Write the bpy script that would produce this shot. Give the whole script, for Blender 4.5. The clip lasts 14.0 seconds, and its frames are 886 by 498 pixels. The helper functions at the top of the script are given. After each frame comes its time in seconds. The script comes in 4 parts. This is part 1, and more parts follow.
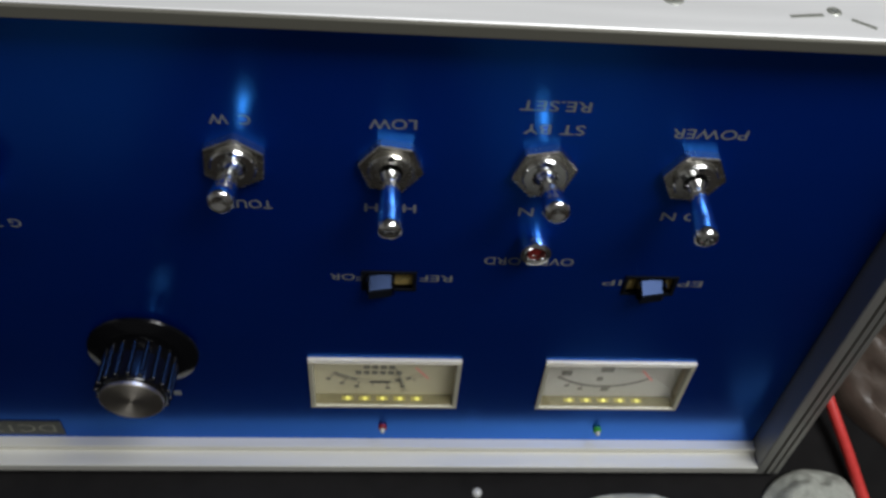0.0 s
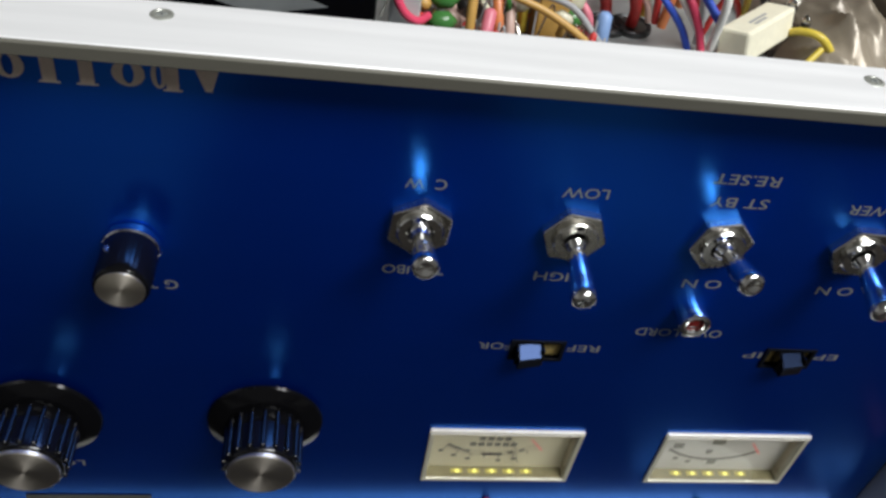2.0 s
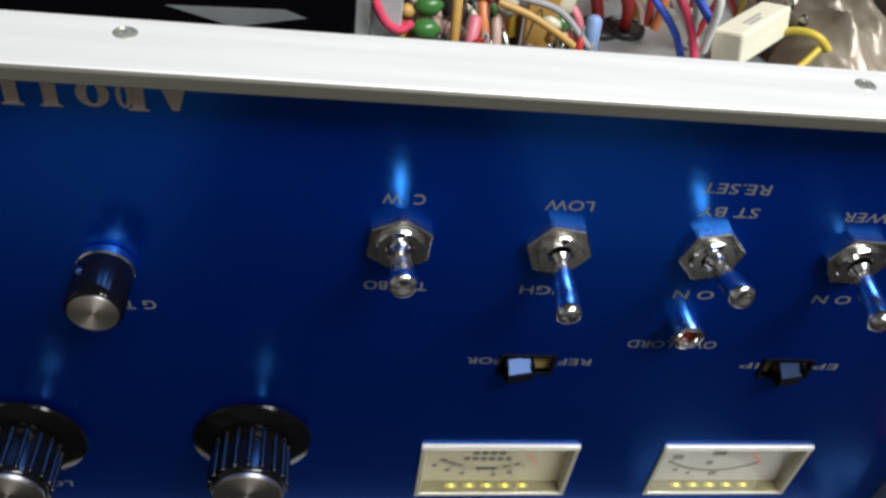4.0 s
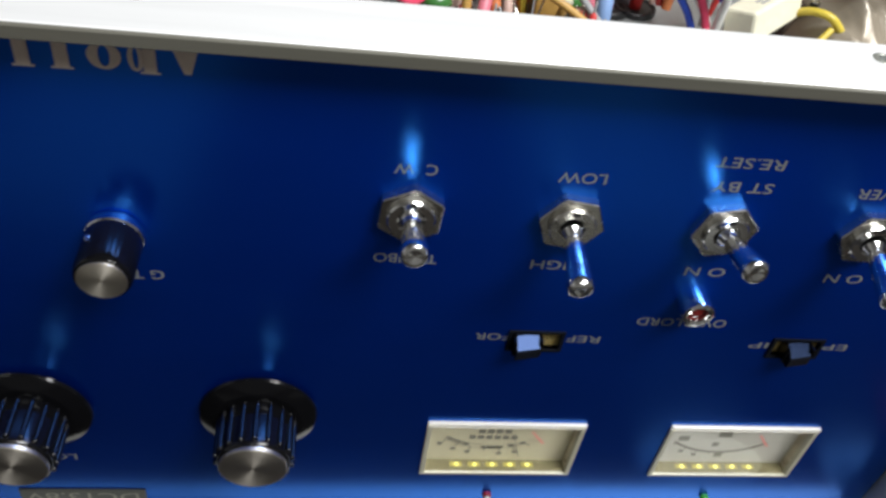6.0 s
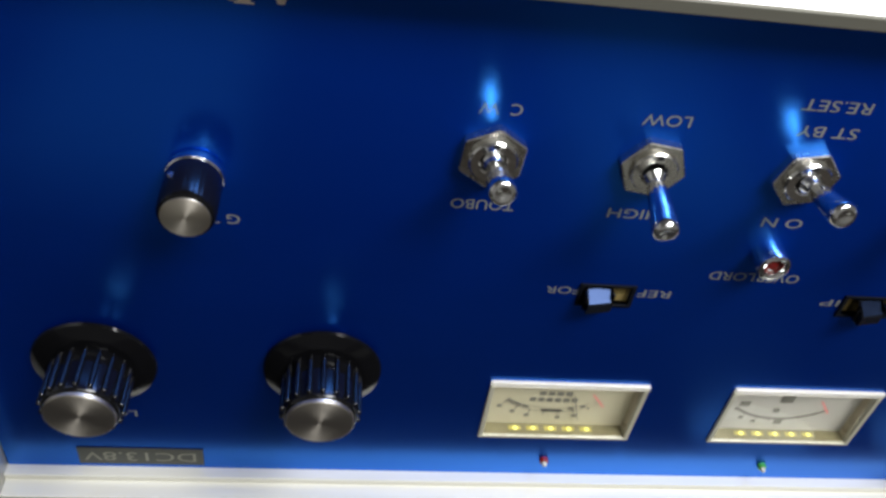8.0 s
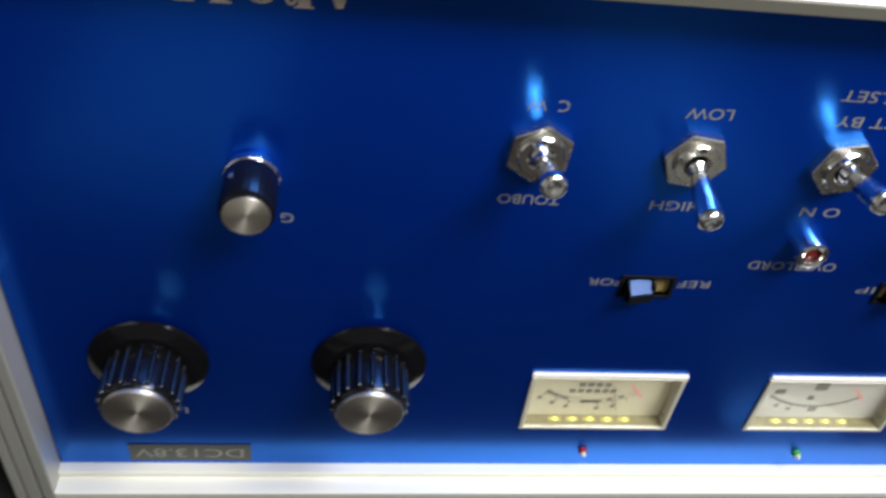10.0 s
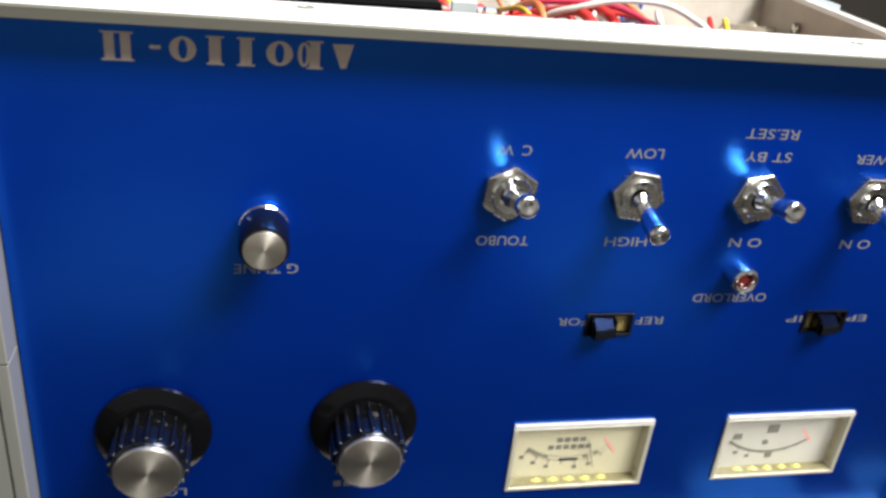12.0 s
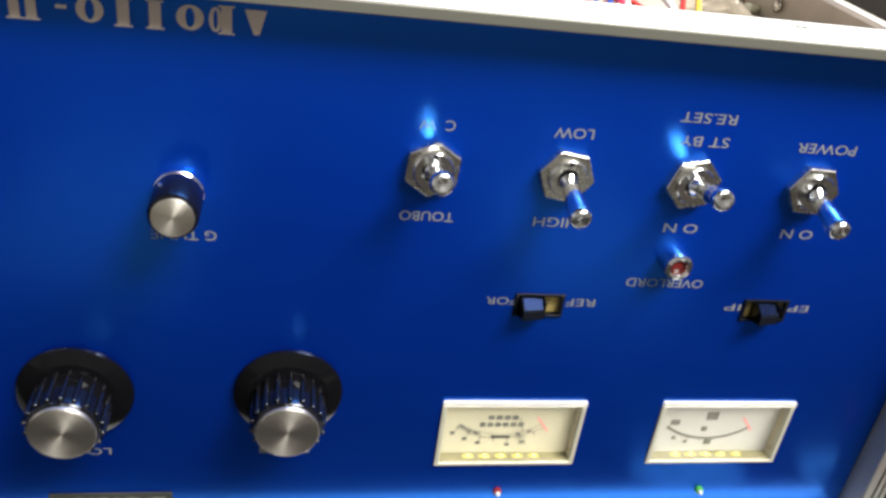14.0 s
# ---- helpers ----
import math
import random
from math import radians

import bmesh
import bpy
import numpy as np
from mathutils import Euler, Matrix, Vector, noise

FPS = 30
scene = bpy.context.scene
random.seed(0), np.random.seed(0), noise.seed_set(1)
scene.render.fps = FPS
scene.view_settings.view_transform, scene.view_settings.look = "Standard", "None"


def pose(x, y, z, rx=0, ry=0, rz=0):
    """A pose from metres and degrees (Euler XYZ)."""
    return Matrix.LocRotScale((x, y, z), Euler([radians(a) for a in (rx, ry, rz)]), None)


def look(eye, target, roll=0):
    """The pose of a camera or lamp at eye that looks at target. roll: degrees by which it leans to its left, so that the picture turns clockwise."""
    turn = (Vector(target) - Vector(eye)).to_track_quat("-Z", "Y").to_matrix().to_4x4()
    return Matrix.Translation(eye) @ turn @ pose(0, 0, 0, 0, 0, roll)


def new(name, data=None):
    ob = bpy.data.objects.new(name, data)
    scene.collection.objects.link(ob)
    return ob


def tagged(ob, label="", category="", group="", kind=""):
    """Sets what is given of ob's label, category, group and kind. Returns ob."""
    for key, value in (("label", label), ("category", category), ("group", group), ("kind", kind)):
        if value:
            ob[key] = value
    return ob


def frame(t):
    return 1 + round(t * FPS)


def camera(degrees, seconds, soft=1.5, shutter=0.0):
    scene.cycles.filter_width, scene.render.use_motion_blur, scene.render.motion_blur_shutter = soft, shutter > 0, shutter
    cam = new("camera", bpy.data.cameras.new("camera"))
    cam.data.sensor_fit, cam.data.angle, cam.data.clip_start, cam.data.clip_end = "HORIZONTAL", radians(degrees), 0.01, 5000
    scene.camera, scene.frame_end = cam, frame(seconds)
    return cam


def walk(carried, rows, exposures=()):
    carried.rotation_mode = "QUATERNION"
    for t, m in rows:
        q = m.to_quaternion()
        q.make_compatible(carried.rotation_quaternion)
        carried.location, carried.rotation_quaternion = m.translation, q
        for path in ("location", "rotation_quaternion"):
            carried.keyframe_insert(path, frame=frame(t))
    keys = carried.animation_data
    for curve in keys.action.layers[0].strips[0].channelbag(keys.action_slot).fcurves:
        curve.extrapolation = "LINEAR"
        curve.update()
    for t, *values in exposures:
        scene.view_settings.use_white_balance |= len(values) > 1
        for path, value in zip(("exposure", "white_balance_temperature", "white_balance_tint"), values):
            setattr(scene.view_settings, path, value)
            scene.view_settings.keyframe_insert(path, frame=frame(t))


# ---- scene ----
cam = camera(54.1, 14.0, soft=2.9, shutter=0.4)
PATH = [
    (0, (0.01984, -0.13951, 0.23692), (0.15747, 1.21114, -1.23169), 5.5),
    (0.5, (-0.01561, -0.14294, 0.23623), (0.34395, 1.24412, -1.15904), 11.5),
    (1, (-0.02149, -0.12837, 0.23112), (0.30316, 1.27799, -1.15334), 11.3),
    (1.5, (-0.03723, -0.12985, 0.22966), (0.32768, 1.31066, -1.1089), 13.0),
    (2, (-0.03358, -0.13442, 0.22999), (0.26419, 1.3153, -1.11525), 10.7),
    (2.5, (-0.02459, -0.12615, 0.23511), (0.25123, 1.32858, -1.10939), 8.7),
    (3, (-0.02888, -0.12725, 0.23213), (0.23822, 1.32951, -1.11193), 9.4),
    (3.5, (-0.02704, -0.1293, 0.23111), (0.24179, 1.3265, -1.11365), 9.0),
    (5.8, (-0.02546, -0.1298, 0.22602), (0.22716, 1.28971, -1.16005), 9.2),
    (6, (-0.02841, -0.13105, 0.22615), (0.23934, 1.30718, -1.1376), 9.7),
    (6.5, (-0.03352, -0.13512, 0.21688), (0.23026, 1.29737, -1.15366), 9.5),
    (7, (-0.03443, -0.13788, 0.21593), (0.23405, 1.29746, -1.15072), 9.8),
    (7.5, (-0.04068, -0.13867, 0.21563), (0.21021, 1.30556, -1.14498), 9.9),
    (7.7, (-0.04175, -0.13832, 0.21372), (0.20925, 1.30985, -1.14267), 9.8),
    (9.8, (-0.04595, -0.1365, 0.21728), (0.21514, 1.31566, -1.13293), 8.3),
    (10, (-0.05184, -0.14193, 0.21526), (0.18613, 1.31242, -1.13687), 8.2),
    (10.5, (-0.05936, -0.15397, 0.2228), (0.18514, 1.39544, -1.01799), 6.6),
    (11, (-0.05616, -0.1607, 0.22002), (0.20096, 1.45206, -0.93449), 4.1),
    (11.5, (-0.0619, -0.1525, 0.188), (0.28352, 1.50005, -0.88427), 4.3),
    (12, (-0.07087, -0.18545, 0.19375), (0.34337, 1.54679, -0.71604), 6.3),
    (12.5, (-0.07278, -0.18933, 0.19403), (0.31508, 1.54652, -0.72051), 6.3),
    (13, (-0.06372, -0.19461, 0.19332), (0.34186, 1.53165, -0.73163), 6.6),
    (13.5, (-0.05443, -0.1963, 0.1906), (0.32738, 1.53191, -0.7408), 7.2),
    (14, (-0.04616, -0.18524, 0.19779), (0.31795, 1.51292, -0.794), 8.1),
]
walk(cam, [(t, look(eye, target, roll)) for t, eye, target, roll in PATH],
     exposures=[(0.0, -1.42, 6250, 10), (1.0, -1.12, 6250, 10), (3.5, -0.8, 6250, 10), (6.0, -0.6, 6250, 10), (7.7, -0.45, 6280, 10), (10.0, -0.1, 6300, 10),
                (11.0, 0.1, 6400, 10), (12.0, 0.28, 6450, 10), (14.0, 0.5, 6450, 10)])

# ---- light ----
world = bpy.data.worlds.new("room_dark")
scene.world = world
world.use_nodes = True
world.node_tree.nodes["Background"].inputs[0].default_value = (0.5, 0.55, 0.6, 1)
world.node_tree.nodes["Background"].inputs[1].default_value = 0.02
LAMP = Vector((0.46, -0.41, 1.10))
lamp_data = bpy.data.lights.new("ceiling_lamp_light", "AREA")
lamp_data.shape, lamp_data.size, lamp_data.size_y, lamp_data.energy = "RECTANGLE", 0.62, 0.44, 37
lamp_data.color = (1.0, 0.99, 0.97)
lamp_light = new("ceiling_lamp_light", lamp_data)
lamp_light.matrix_world = look(LAMP, (0.0, 0.0, 0.05))
# Added fill light, out of view, to lift the shade under the rail.
fill_data = bpy.data.lights.new("room_fill_light", "AREA")
fill_data.shape, fill_data.size, fill_data.size_y, fill_data.energy = "RECTANGLE", 1.2, 0.30, 17
fill_data.color = (1.0, 0.99, 0.97)
fill_light = new("room_fill_light", fill_data)
fill_light.matrix_world = look((0.1, -1.45, 2.33), (0.1, -1.451, 0.0))


# ---- materials ----
def material(name, color, rough=0.5, metal=0.0, grain=300.0, vary=0.15, bump=0.0, bump_scale=800.0, stretch=(1, 1, 1),
             rough_vary=0.1, transmission=0.0, ior=1.45, specular=0.5):
    """A procedural surface: colour varied at two scales, roughness varied, fine relief."""
    m = bpy.data.materials.new(name)
    m.use_nodes = True
    nt = m.node_tree
    b = nt.nodes["Principled BSDF"]
    co = nt.nodes.new("ShaderNodeTexCoord")
    mp = nt.nodes.new("ShaderNodeMapping")
    mp.inputs["Scale"].default_value = stretch
    nt.links.new(co.outputs["Object"], mp.inputs["Vector"])
    fine = nt.nodes.new("ShaderNodeTexNoise")
    fine.inputs["Scale"].default_value, fine.inputs["Detail"].default_value = grain, 5
    wide = nt.nodes.new("ShaderNodeTexNoise")
    wide.inputs["Scale"].default_value, wide.inputs["Detail"].default_value = grain * 0.09, 3
    for n in (fine, wide):
        nt.links.new(mp.outputs[0], n.inputs["Vector"])
    add = nt.nodes.new("ShaderNodeMath")
    add.operation = "ADD"
    nt.links.new(fine.outputs[0], add.inputs[0])
    nt.links.new(wide.outputs[0], add.inputs[1])
    rng = nt.nodes.new("ShaderNodeMapRange")
    rng.inputs["From Min"].default_value, rng.inputs["From Max"].default_value = 0.6, 1.4
    rng.inputs["To Min"].default_value, rng.inputs["To Max"].default_value = 1 - vary, 1 + vary
    nt.links.new(add.outputs[0], rng.inputs["Value"])
    mul = nt.nodes.new("ShaderNodeVectorMath")
    mul.operation = "SCALE"
    mul.inputs[0].default_value = color
    nt.links.new(rng.outputs[0], mul.inputs["Scale"])
    nt.links.new(mul.outputs[0], b.inputs["Base Color"])
    rr = nt.nodes.new("ShaderNodeMapRange")
    rr.inputs["From Min"].default_value, rr.inputs["From Max"].default_value = 0.6, 1.4
    rr.inputs["To Min"].default_value, rr.inputs["To Max"].default_value = max(rough - rough_vary, 0.02), rough + rough_vary
    nt.links.new(add.outputs[0], rr.inputs["Value"])
    nt.links.new(rr.outputs[0], b.inputs["Roughness"])
    b.inputs["Metallic"].default_value = metal
    b.inputs["IOR"].default_value = ior
    b.inputs["Transmission Weight"].default_value = transmission
    b.inputs["Specular IOR Level"].default_value = specular
    if bump:
        rel = nt.nodes.new("ShaderNodeTexNoise")
        rel.inputs["Scale"].default_value, rel.inputs["Detail"].default_value = bump_scale, 4
        nt.links.new(mp.outputs[0], rel.inputs["Vector"])
        bp = nt.nodes.new("ShaderNodeBump")
        bp.inputs["Strength"].default_value, bp.inputs["Distance"].default_value = bump, 0.0004
        nt.links.new(rel.outputs[0], bp.inputs["Height"])
        nt.links.new(bp.outputs[0], b.inputs["Normal"])
    return m


def brushed(m, tangent, amount):
    """Directional polish: the gloss is drawn out along the tangent; 'radial' for a spun disc about the local y axis."""
    nt = m.node_tree
    b = nt.nodes["Principled BSDF"]
    b.inputs["Anisotropic"].default_value = amount
    if tangent == "radial":
        n = nt.nodes.new("ShaderNodeTangent")
        n.direction_type, n.axis = "RADIAL", "Y"
        b.inputs["Anisotropic Rotation"].default_value = 0.25
    else:
        n = nt.nodes.new("ShaderNodeCombineXYZ")
        for k in range(3):
            n.inputs[k].default_value = tangent[k]
    nt.links.new(n.outputs[0], b.inputs["Tangent"])
    return m


def anodised(m, deep, rough, broad_share, matt_share):
    """Dyed anodised metal: a clear sharp gloss, under it a broad gloss and a matt body of the deep dye."""
    nt = m.node_tree
    sharp = nt.nodes["Principled BSDF"]
    vary = nt.nodes.new("ShaderNodeVectorMath")
    vary.operation = "SCALE"
    vary.inputs[0].default_value = deep
    nt.links.new(sharp.inputs["Base Color"].links[0].from_node.inputs["Scale"].links[0].from_socket, vary.inputs["Scale"])
    broad = nt.nodes.new("ShaderNodeBsdfAnisotropic")
    broad.distribution = "BECKMANN"
    broad.inputs["Roughness"].default_value = rough
    body = nt.nodes.new("ShaderNodeBsdfDiffuse")
    for n in (broad, body):
        nt.links.new(vary.outputs[0], n.inputs["Color"])
    under = nt.nodes.new("ShaderNodeMixShader")
    under.inputs[0].default_value = matt_share / (matt_share + broad_share)
    nt.links.new(broad.outputs[0], under.inputs[1])
    nt.links.new(body.outputs[0], under.inputs[2])
    mix = nt.nodes.new("ShaderNodeMixShader")
    mix.inputs[0].default_value = matt_share + broad_share
    nt.links.new(sharp.outputs[0], mix.inputs[1])
    nt.links.new(under.outputs[0], mix.inputs[2])
    nt.links.new(mix.outputs[0], nt.nodes["Material Output"].inputs["Surface"])
    return m


BLUE = anodised(brushed(material("blue_anodised_aluminium", (0.025, 0.17, 0.64), 0.23, 1.0, 90, 0.05, 0.0, 500, (0.3, 1, 1), rough_vary=0.015), (0, 0, 1), 0.45),
                (0.0, 0.036, 0.48), 0.83, 0.36, 0.075)
ALU = brushed(material("bare_aluminium", (0.88, 0.88, 0.87), 0.42, 0.35, 260, 0.06, 0.08, 600, (0.05, 1, 1)), (0, 1, 0), 0.3)
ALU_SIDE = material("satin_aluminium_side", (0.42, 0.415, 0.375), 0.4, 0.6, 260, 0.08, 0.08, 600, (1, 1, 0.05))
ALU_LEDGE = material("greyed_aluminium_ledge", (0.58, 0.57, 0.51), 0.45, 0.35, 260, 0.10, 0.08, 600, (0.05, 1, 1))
# Side rail metal with shade put into its colour, for the right end.
ALU_SHADE = material("shaded_aluminium_side", (0.32, 0.315, 0.29), 0.42, 0.65, 260, 0.12, 0.08, 600, (1, 1, 0.05))
# Rail metal again, darkened in colour for the shaded front lip.
ALU_LIP = material("shaded_aluminium_lip", (0.135, 0.130, 0.105), 0.5, 0.3, 260, 0.08, 0.08, 600, (0.05, 1, 1))
ALU_DULL = material("dull_screw_metal", (0.44, 0.45, 0.40), 0.35, 0.6, 300, 0.15)
CHASSIS = material("zinc_chassis", (0.36, 0.38, 0.37), 0.45, 0.5, 120, 0.18, 0.1, 400)
PALE_METAL = material("pale_plated_sheet", (0.56, 0.60, 0.58), 0.5, 0.2, 120, 0.1)
PCB = material("dark_circuit_board", (0.05, 0.035, 0.025), 0.5, 0.0, 200, 0.3)
CHASSIS_WARM = material("bare_steel_wall", (0.55, 0.50, 0.43), 0.5, 0.15, 90, 0.2, 0.1, 400)
CHROME = material("chrome", (0.88, 0.88, 0.86), 0.13, 1.0, 300, 0.03, rough_vary=0.03)
NICKEL = material("worn_nickel", (0.64, 0.62, 0.56), 0.25, 1.0, 500, 0.12, 0.06, 900, rough_vary=0.08)
SPUN = brushed(material("spun_aluminium", (0.93, 0.86, 0.74), 0.38, 1.0, 400, 0.05, rough_vary=0.05), "radial", 0.7)
BLACK = material("black_gloss_plastic", (0.003, 0.003, 0.0035), 0.13, 0.0, 300, 0.2, rough_vary=0.05, specular=0.26)
BLACK_GRIP = material("black_polished_grip", (0.003, 0.003, 0.0035), 0.08, 0.0, 300, 0.2, rough_vary=0.03, specular=0.5)
BLACK_MATT = material("black_matt_plastic", (0.02, 0.02, 0.02), 0.5, 0.0, 300, 0.2, 0.1)
HOLE = material("dark_inside", (0.008, 0.008, 0.008), 0.7)
INK = material("white_screen_ink", (0.20, 0.21, 0.20), 0.55, 0.0, 1500, 0.12)
INK_TAN = material("champagne_screen_ink", (0.70, 0.58, 0.49), 0.5, 0.0, 1500, 0.1)
DIAL = material("cream_dial_paper", (0.41, 0.38, 0.26), 0.6, 0.0, 600, 0.04)
DIAL_WHITE = material("white_dial_paper", (0.375, 0.365, 0.32), 0.6, 0.0, 600, 0.04)
METER_EDGE = material("clear_meter_plastic", (0.40, 0.385, 0.30), 0.2, 0.0, 400, 0.1, rough_vary=0.05)
METER_CLEAR = material("clear_meter_lid", (0.80, 0.77, 0.68), 0.2, 0.0, 400, 0.08, transmission=0.55, rough_vary=0.05)
METER_WALL = material("tan_meter_wall", (0.34, 0.29, 0.20), 0.3, 0.0, 300, 0.25)
PANE = material("clear_pane", (0.98, 0.98, 0.96), 0.03, 0.0, 50, 0.0, transmission=1.0, rough_vary=0.01)
METER_FLOOR = material("olive_meter_floor", (0.13, 0.115, 0.06), 0.35, 0.0, 300, 0.25)
YELLOW_BRIGHT = material("yellow_window_glint", (0.80, 0.74, 0.16), 0.3, 0.0, 900, 0.1)
YELLOW_LENS = material("yellow_lens", (0.30, 0.26, 0.06), 0.4, 0.0, 900, 0.15)
DIAL_INK = material("dial_ink", (0.14, 0.135, 0.11), 0.6)
DIAL_RED = material("dial_red_ink", (0.66, 0.22, 0.20), 0.6)
BRASS = material("brass", (0.62, 0.47, 0.16), 0.3, 0.5, 500, 0.2)
RED_LENS = material("red_lens", (0.16, 0.012, 0.01), 0.08, 0.0, 400, 0.2, specular=0.8)
GREEN_LENS = material("green_lens", (0.04, 0.22, 0.03), 0.12, 0.0, 400, 0.2)
MILKY = material("milky_lens", (0.38, 0.38, 0.36), 0.15)
TAPE = material("embossed_tape", (0.026, 0.029, 0.023), 0.35, 0.0, 600, 0.25)
TAPE_INK = material("embossed_letters", (0.20, 0.20, 0.16), 0.5)
BENCH = material("brown_bench_top", (0.018, 0.015, 0.012), 0.5, 0.0, 60, 0.25, 0.2, 200, (0.15, 1, 1), specular=0.05)
PAPER = material("grey_reflection_sheet", (0.11, 0.11, 0.10), 0.8, 0.0, 200, 0.04, specular=0.1)
SLIDER_FACE = material("blue_glint_tint", (0.009, 0.014, 0.030), 0.24, 1.0, 400, 0.1, rough_vary=0.03)
SLIDER = material("black_slider", (0.006, 0.007, 0.010), 0.26, 0.0, 400, 0.1, rough_vary=0.03, specular=0.05)
MAT = material("black_bench_mat", (0.010, 0.0095, 0.0095), 0.65, 0.0, 120, 0.3, 0.2, 300, specular=0.05)
CLOTH = material("grey_cloth", (0.32, 0.33, 0.29), 0.9, 0.0, 500, 0.18, 0.5, 1500)
LEATHER = material("brown_leather", (0.085, 0.065, 0.052), 0.36, 0.0, 120, 0.45, 1.0, 160)
WALL = material("plaster_wall", (0.80, 0.79, 0.76), 0.8, 0.0, 8, 0.06)
WALL_DARK = material("dark_panelled_wall", (0.05, 0.043, 0.036), 0.6, 0.0, 8, 0.2)
CEMENT = material("white_cement_body", (0.82, 0.78, 0.60), 0.6, 0.0, 500, 0.08, 0.2, 900)
WRAP = material("smoky_brown_film", (0.31, 0.265, 0.20), 0.36, 0.2, 60, 0.75, 0.4, 200, (1, 0.35, 1), rough_vary=0.1)
BULB_DARK = material("bulb_brown_shade", (0.085, 0.06, 0.045), 0.3, 0.2, 160, 0.6, 0.3, 300)
PLASTIC_PALE = material("pale_blue_plastic", (0.55, 0.62, 0.66), 0.4, 0.0, 60, 0.15)


def insulation(name, color, rough=0.4):
    return material(name, color, rough, 0.0, 500, 0.12)


W_RED = insulation("red_insulation", (0.55, 0.04, 0.035))
W_ORANGE = insulation("orange_insulation", (0.60, 0.20, 0.07))
W_YELLOW = insulation("yellow_insulation", (0.62, 0.48, 0.06))
W_OCHRE = insulation("ochre_insulation", (0.50, 0.30, 0.08))
W_BLUE = insulation("blue_insulation", (0.04, 0.10, 0.55))
W_WHITE = insulation("white_insulation", (0.78, 0.77, 0.72))
W_ROSE = insulation("rose_insulation", (0.62, 0.06, 0.12))
W_PINK = insulation("pink_insulation", (0.60, 0.17, 0.22))
W_SALMON = insulation("salmon_insulation", (0.52, 0.36, 0.30))
W_GREY = insulation("grey_insulation", (0.36, 0.36, 0.36))
W_BLACK = insulation("black_insulation", (0.02, 0.02, 0.02))
W_GREEN = insulation("green_enamel", (0.05, 0.17, 0.04), 0.25)
W_CREAM = insulation("cream_wax", (0.62, 0.59, 0.44))
W_LTBLUE = insulation("pale_blue_sleeve", (0.22, 0.34, 0.58))


# ---- mesh helpers ----
def part(name, bm, mat, parent=None, label="", m=None, smooth=False):
    """Link a bmesh as one mesh object, under a thing or a part."""
    me = bpy.data.meshes.new(name)
    bm.normal_update()
    bm.to_mesh(me)
    bm.free()
    me.materials.append(mat)
    if smooth:
        me.polygons.foreach_set("use_smooth", [True] * len(me.polygons))
        me.set_sharp_from_angle(angle=radians(smooth))
    ob = new(name, me)
    ob.parent = parent
    if m is not None:
        ob.matrix_basis = m
    if label:
        ob["label"] = label
    return ob


def hub(name, m=None, parent=None, label=""):
    ob = new(name)
    ob.empty_display_size = 0.01
    ob.parent = parent
    if m is not None:
        ob.matrix_basis = m
    if label:
        ob["label"] = label
    return ob


def box(x0, x1, y0, y1, z0, z1, bevel=0.0, seg=2, bm=None):
    own = bm is None
    bm = bm or bmesh.new()
    v = [bm.verts.new((x, y, z)) for x in (x0, x1) for y in (y0, y1) for z in (z0, z1)]
    fs = [bm.faces.new([v[i] for i in q]) for q in ((0, 1, 3, 2), (4, 6, 7, 5), (0, 4, 5, 1), (2, 3, 7, 6), (0, 2, 6, 4), (1, 5, 7, 3))]
    if bevel and own:
        bmesh.ops.bevel(bm, geom=bm.edges[:], offset=bevel, segments=seg, affect="EDGES", profile=0.5)
    return bm


def prism(profile, x0, x1, axis="x"):
    """A closed outline drawn out along x (points y, z) or along z (points x, y)."""
    bm = bmesh.new()
    ends = []
    for t in (x0, x1):
        ends.append([bm.verts.new((t, a, b) if axis == "x" else (a, b, t)) for a, b in profile])
    n = len(profile)
    for i in range(n):
        bm.faces.new((ends[0][i], ends[0][(i + 1) % n], ends[1][(i + 1) % n], ends[1][i]))
    bm.faces.new(ends[0][::-1])
    bm.faces.new(ends[1])
    bmesh.ops.recalc_face_normals(bm, faces=bm.faces[:])
    return bm


def lathe(profile, seg=48, flutes=0, depth=0.0, bm=None):
    """A body turned about the y axis: profile points are (radius, y), from the panel outwards (y falls)."""
    bm = bm or bmesh.new()
    rings = []
    for r, y in profile:
        if r < 1e-7:
            rings.append([bm.verts.new((0, y, 0))])
            continue
        ring = []
        for k in range(seg):
            a = 2 * math.pi * k / seg
            rr = r
            if flutes:
                rr = r - depth * (0.5 + 0.5 * math.cos(a * flutes)) ** 3
            ring.append(bm.verts.new((rr * math.cos(a), y, rr * math.sin(a))))
        rings.append(ring)
    for a, b in zip(rings, rings[1:]):
        for k in range(seg):
            k2 = (k + 1) % seg
            if len(a) == 1 and len(b) == 1:
                continue
            if len(a) == 1:
                bm.faces.new((a[0], b[k2], b[k]))
            elif len(b) == 1:
                bm.faces.new((a[k], a[k2], b[0]))
            else:
                bm.faces.new((a[k], a[k2], b[k2], b[k]))
    bmesh.ops.recalc_face_normals(bm, faces=bm.faces[:])
    return bm


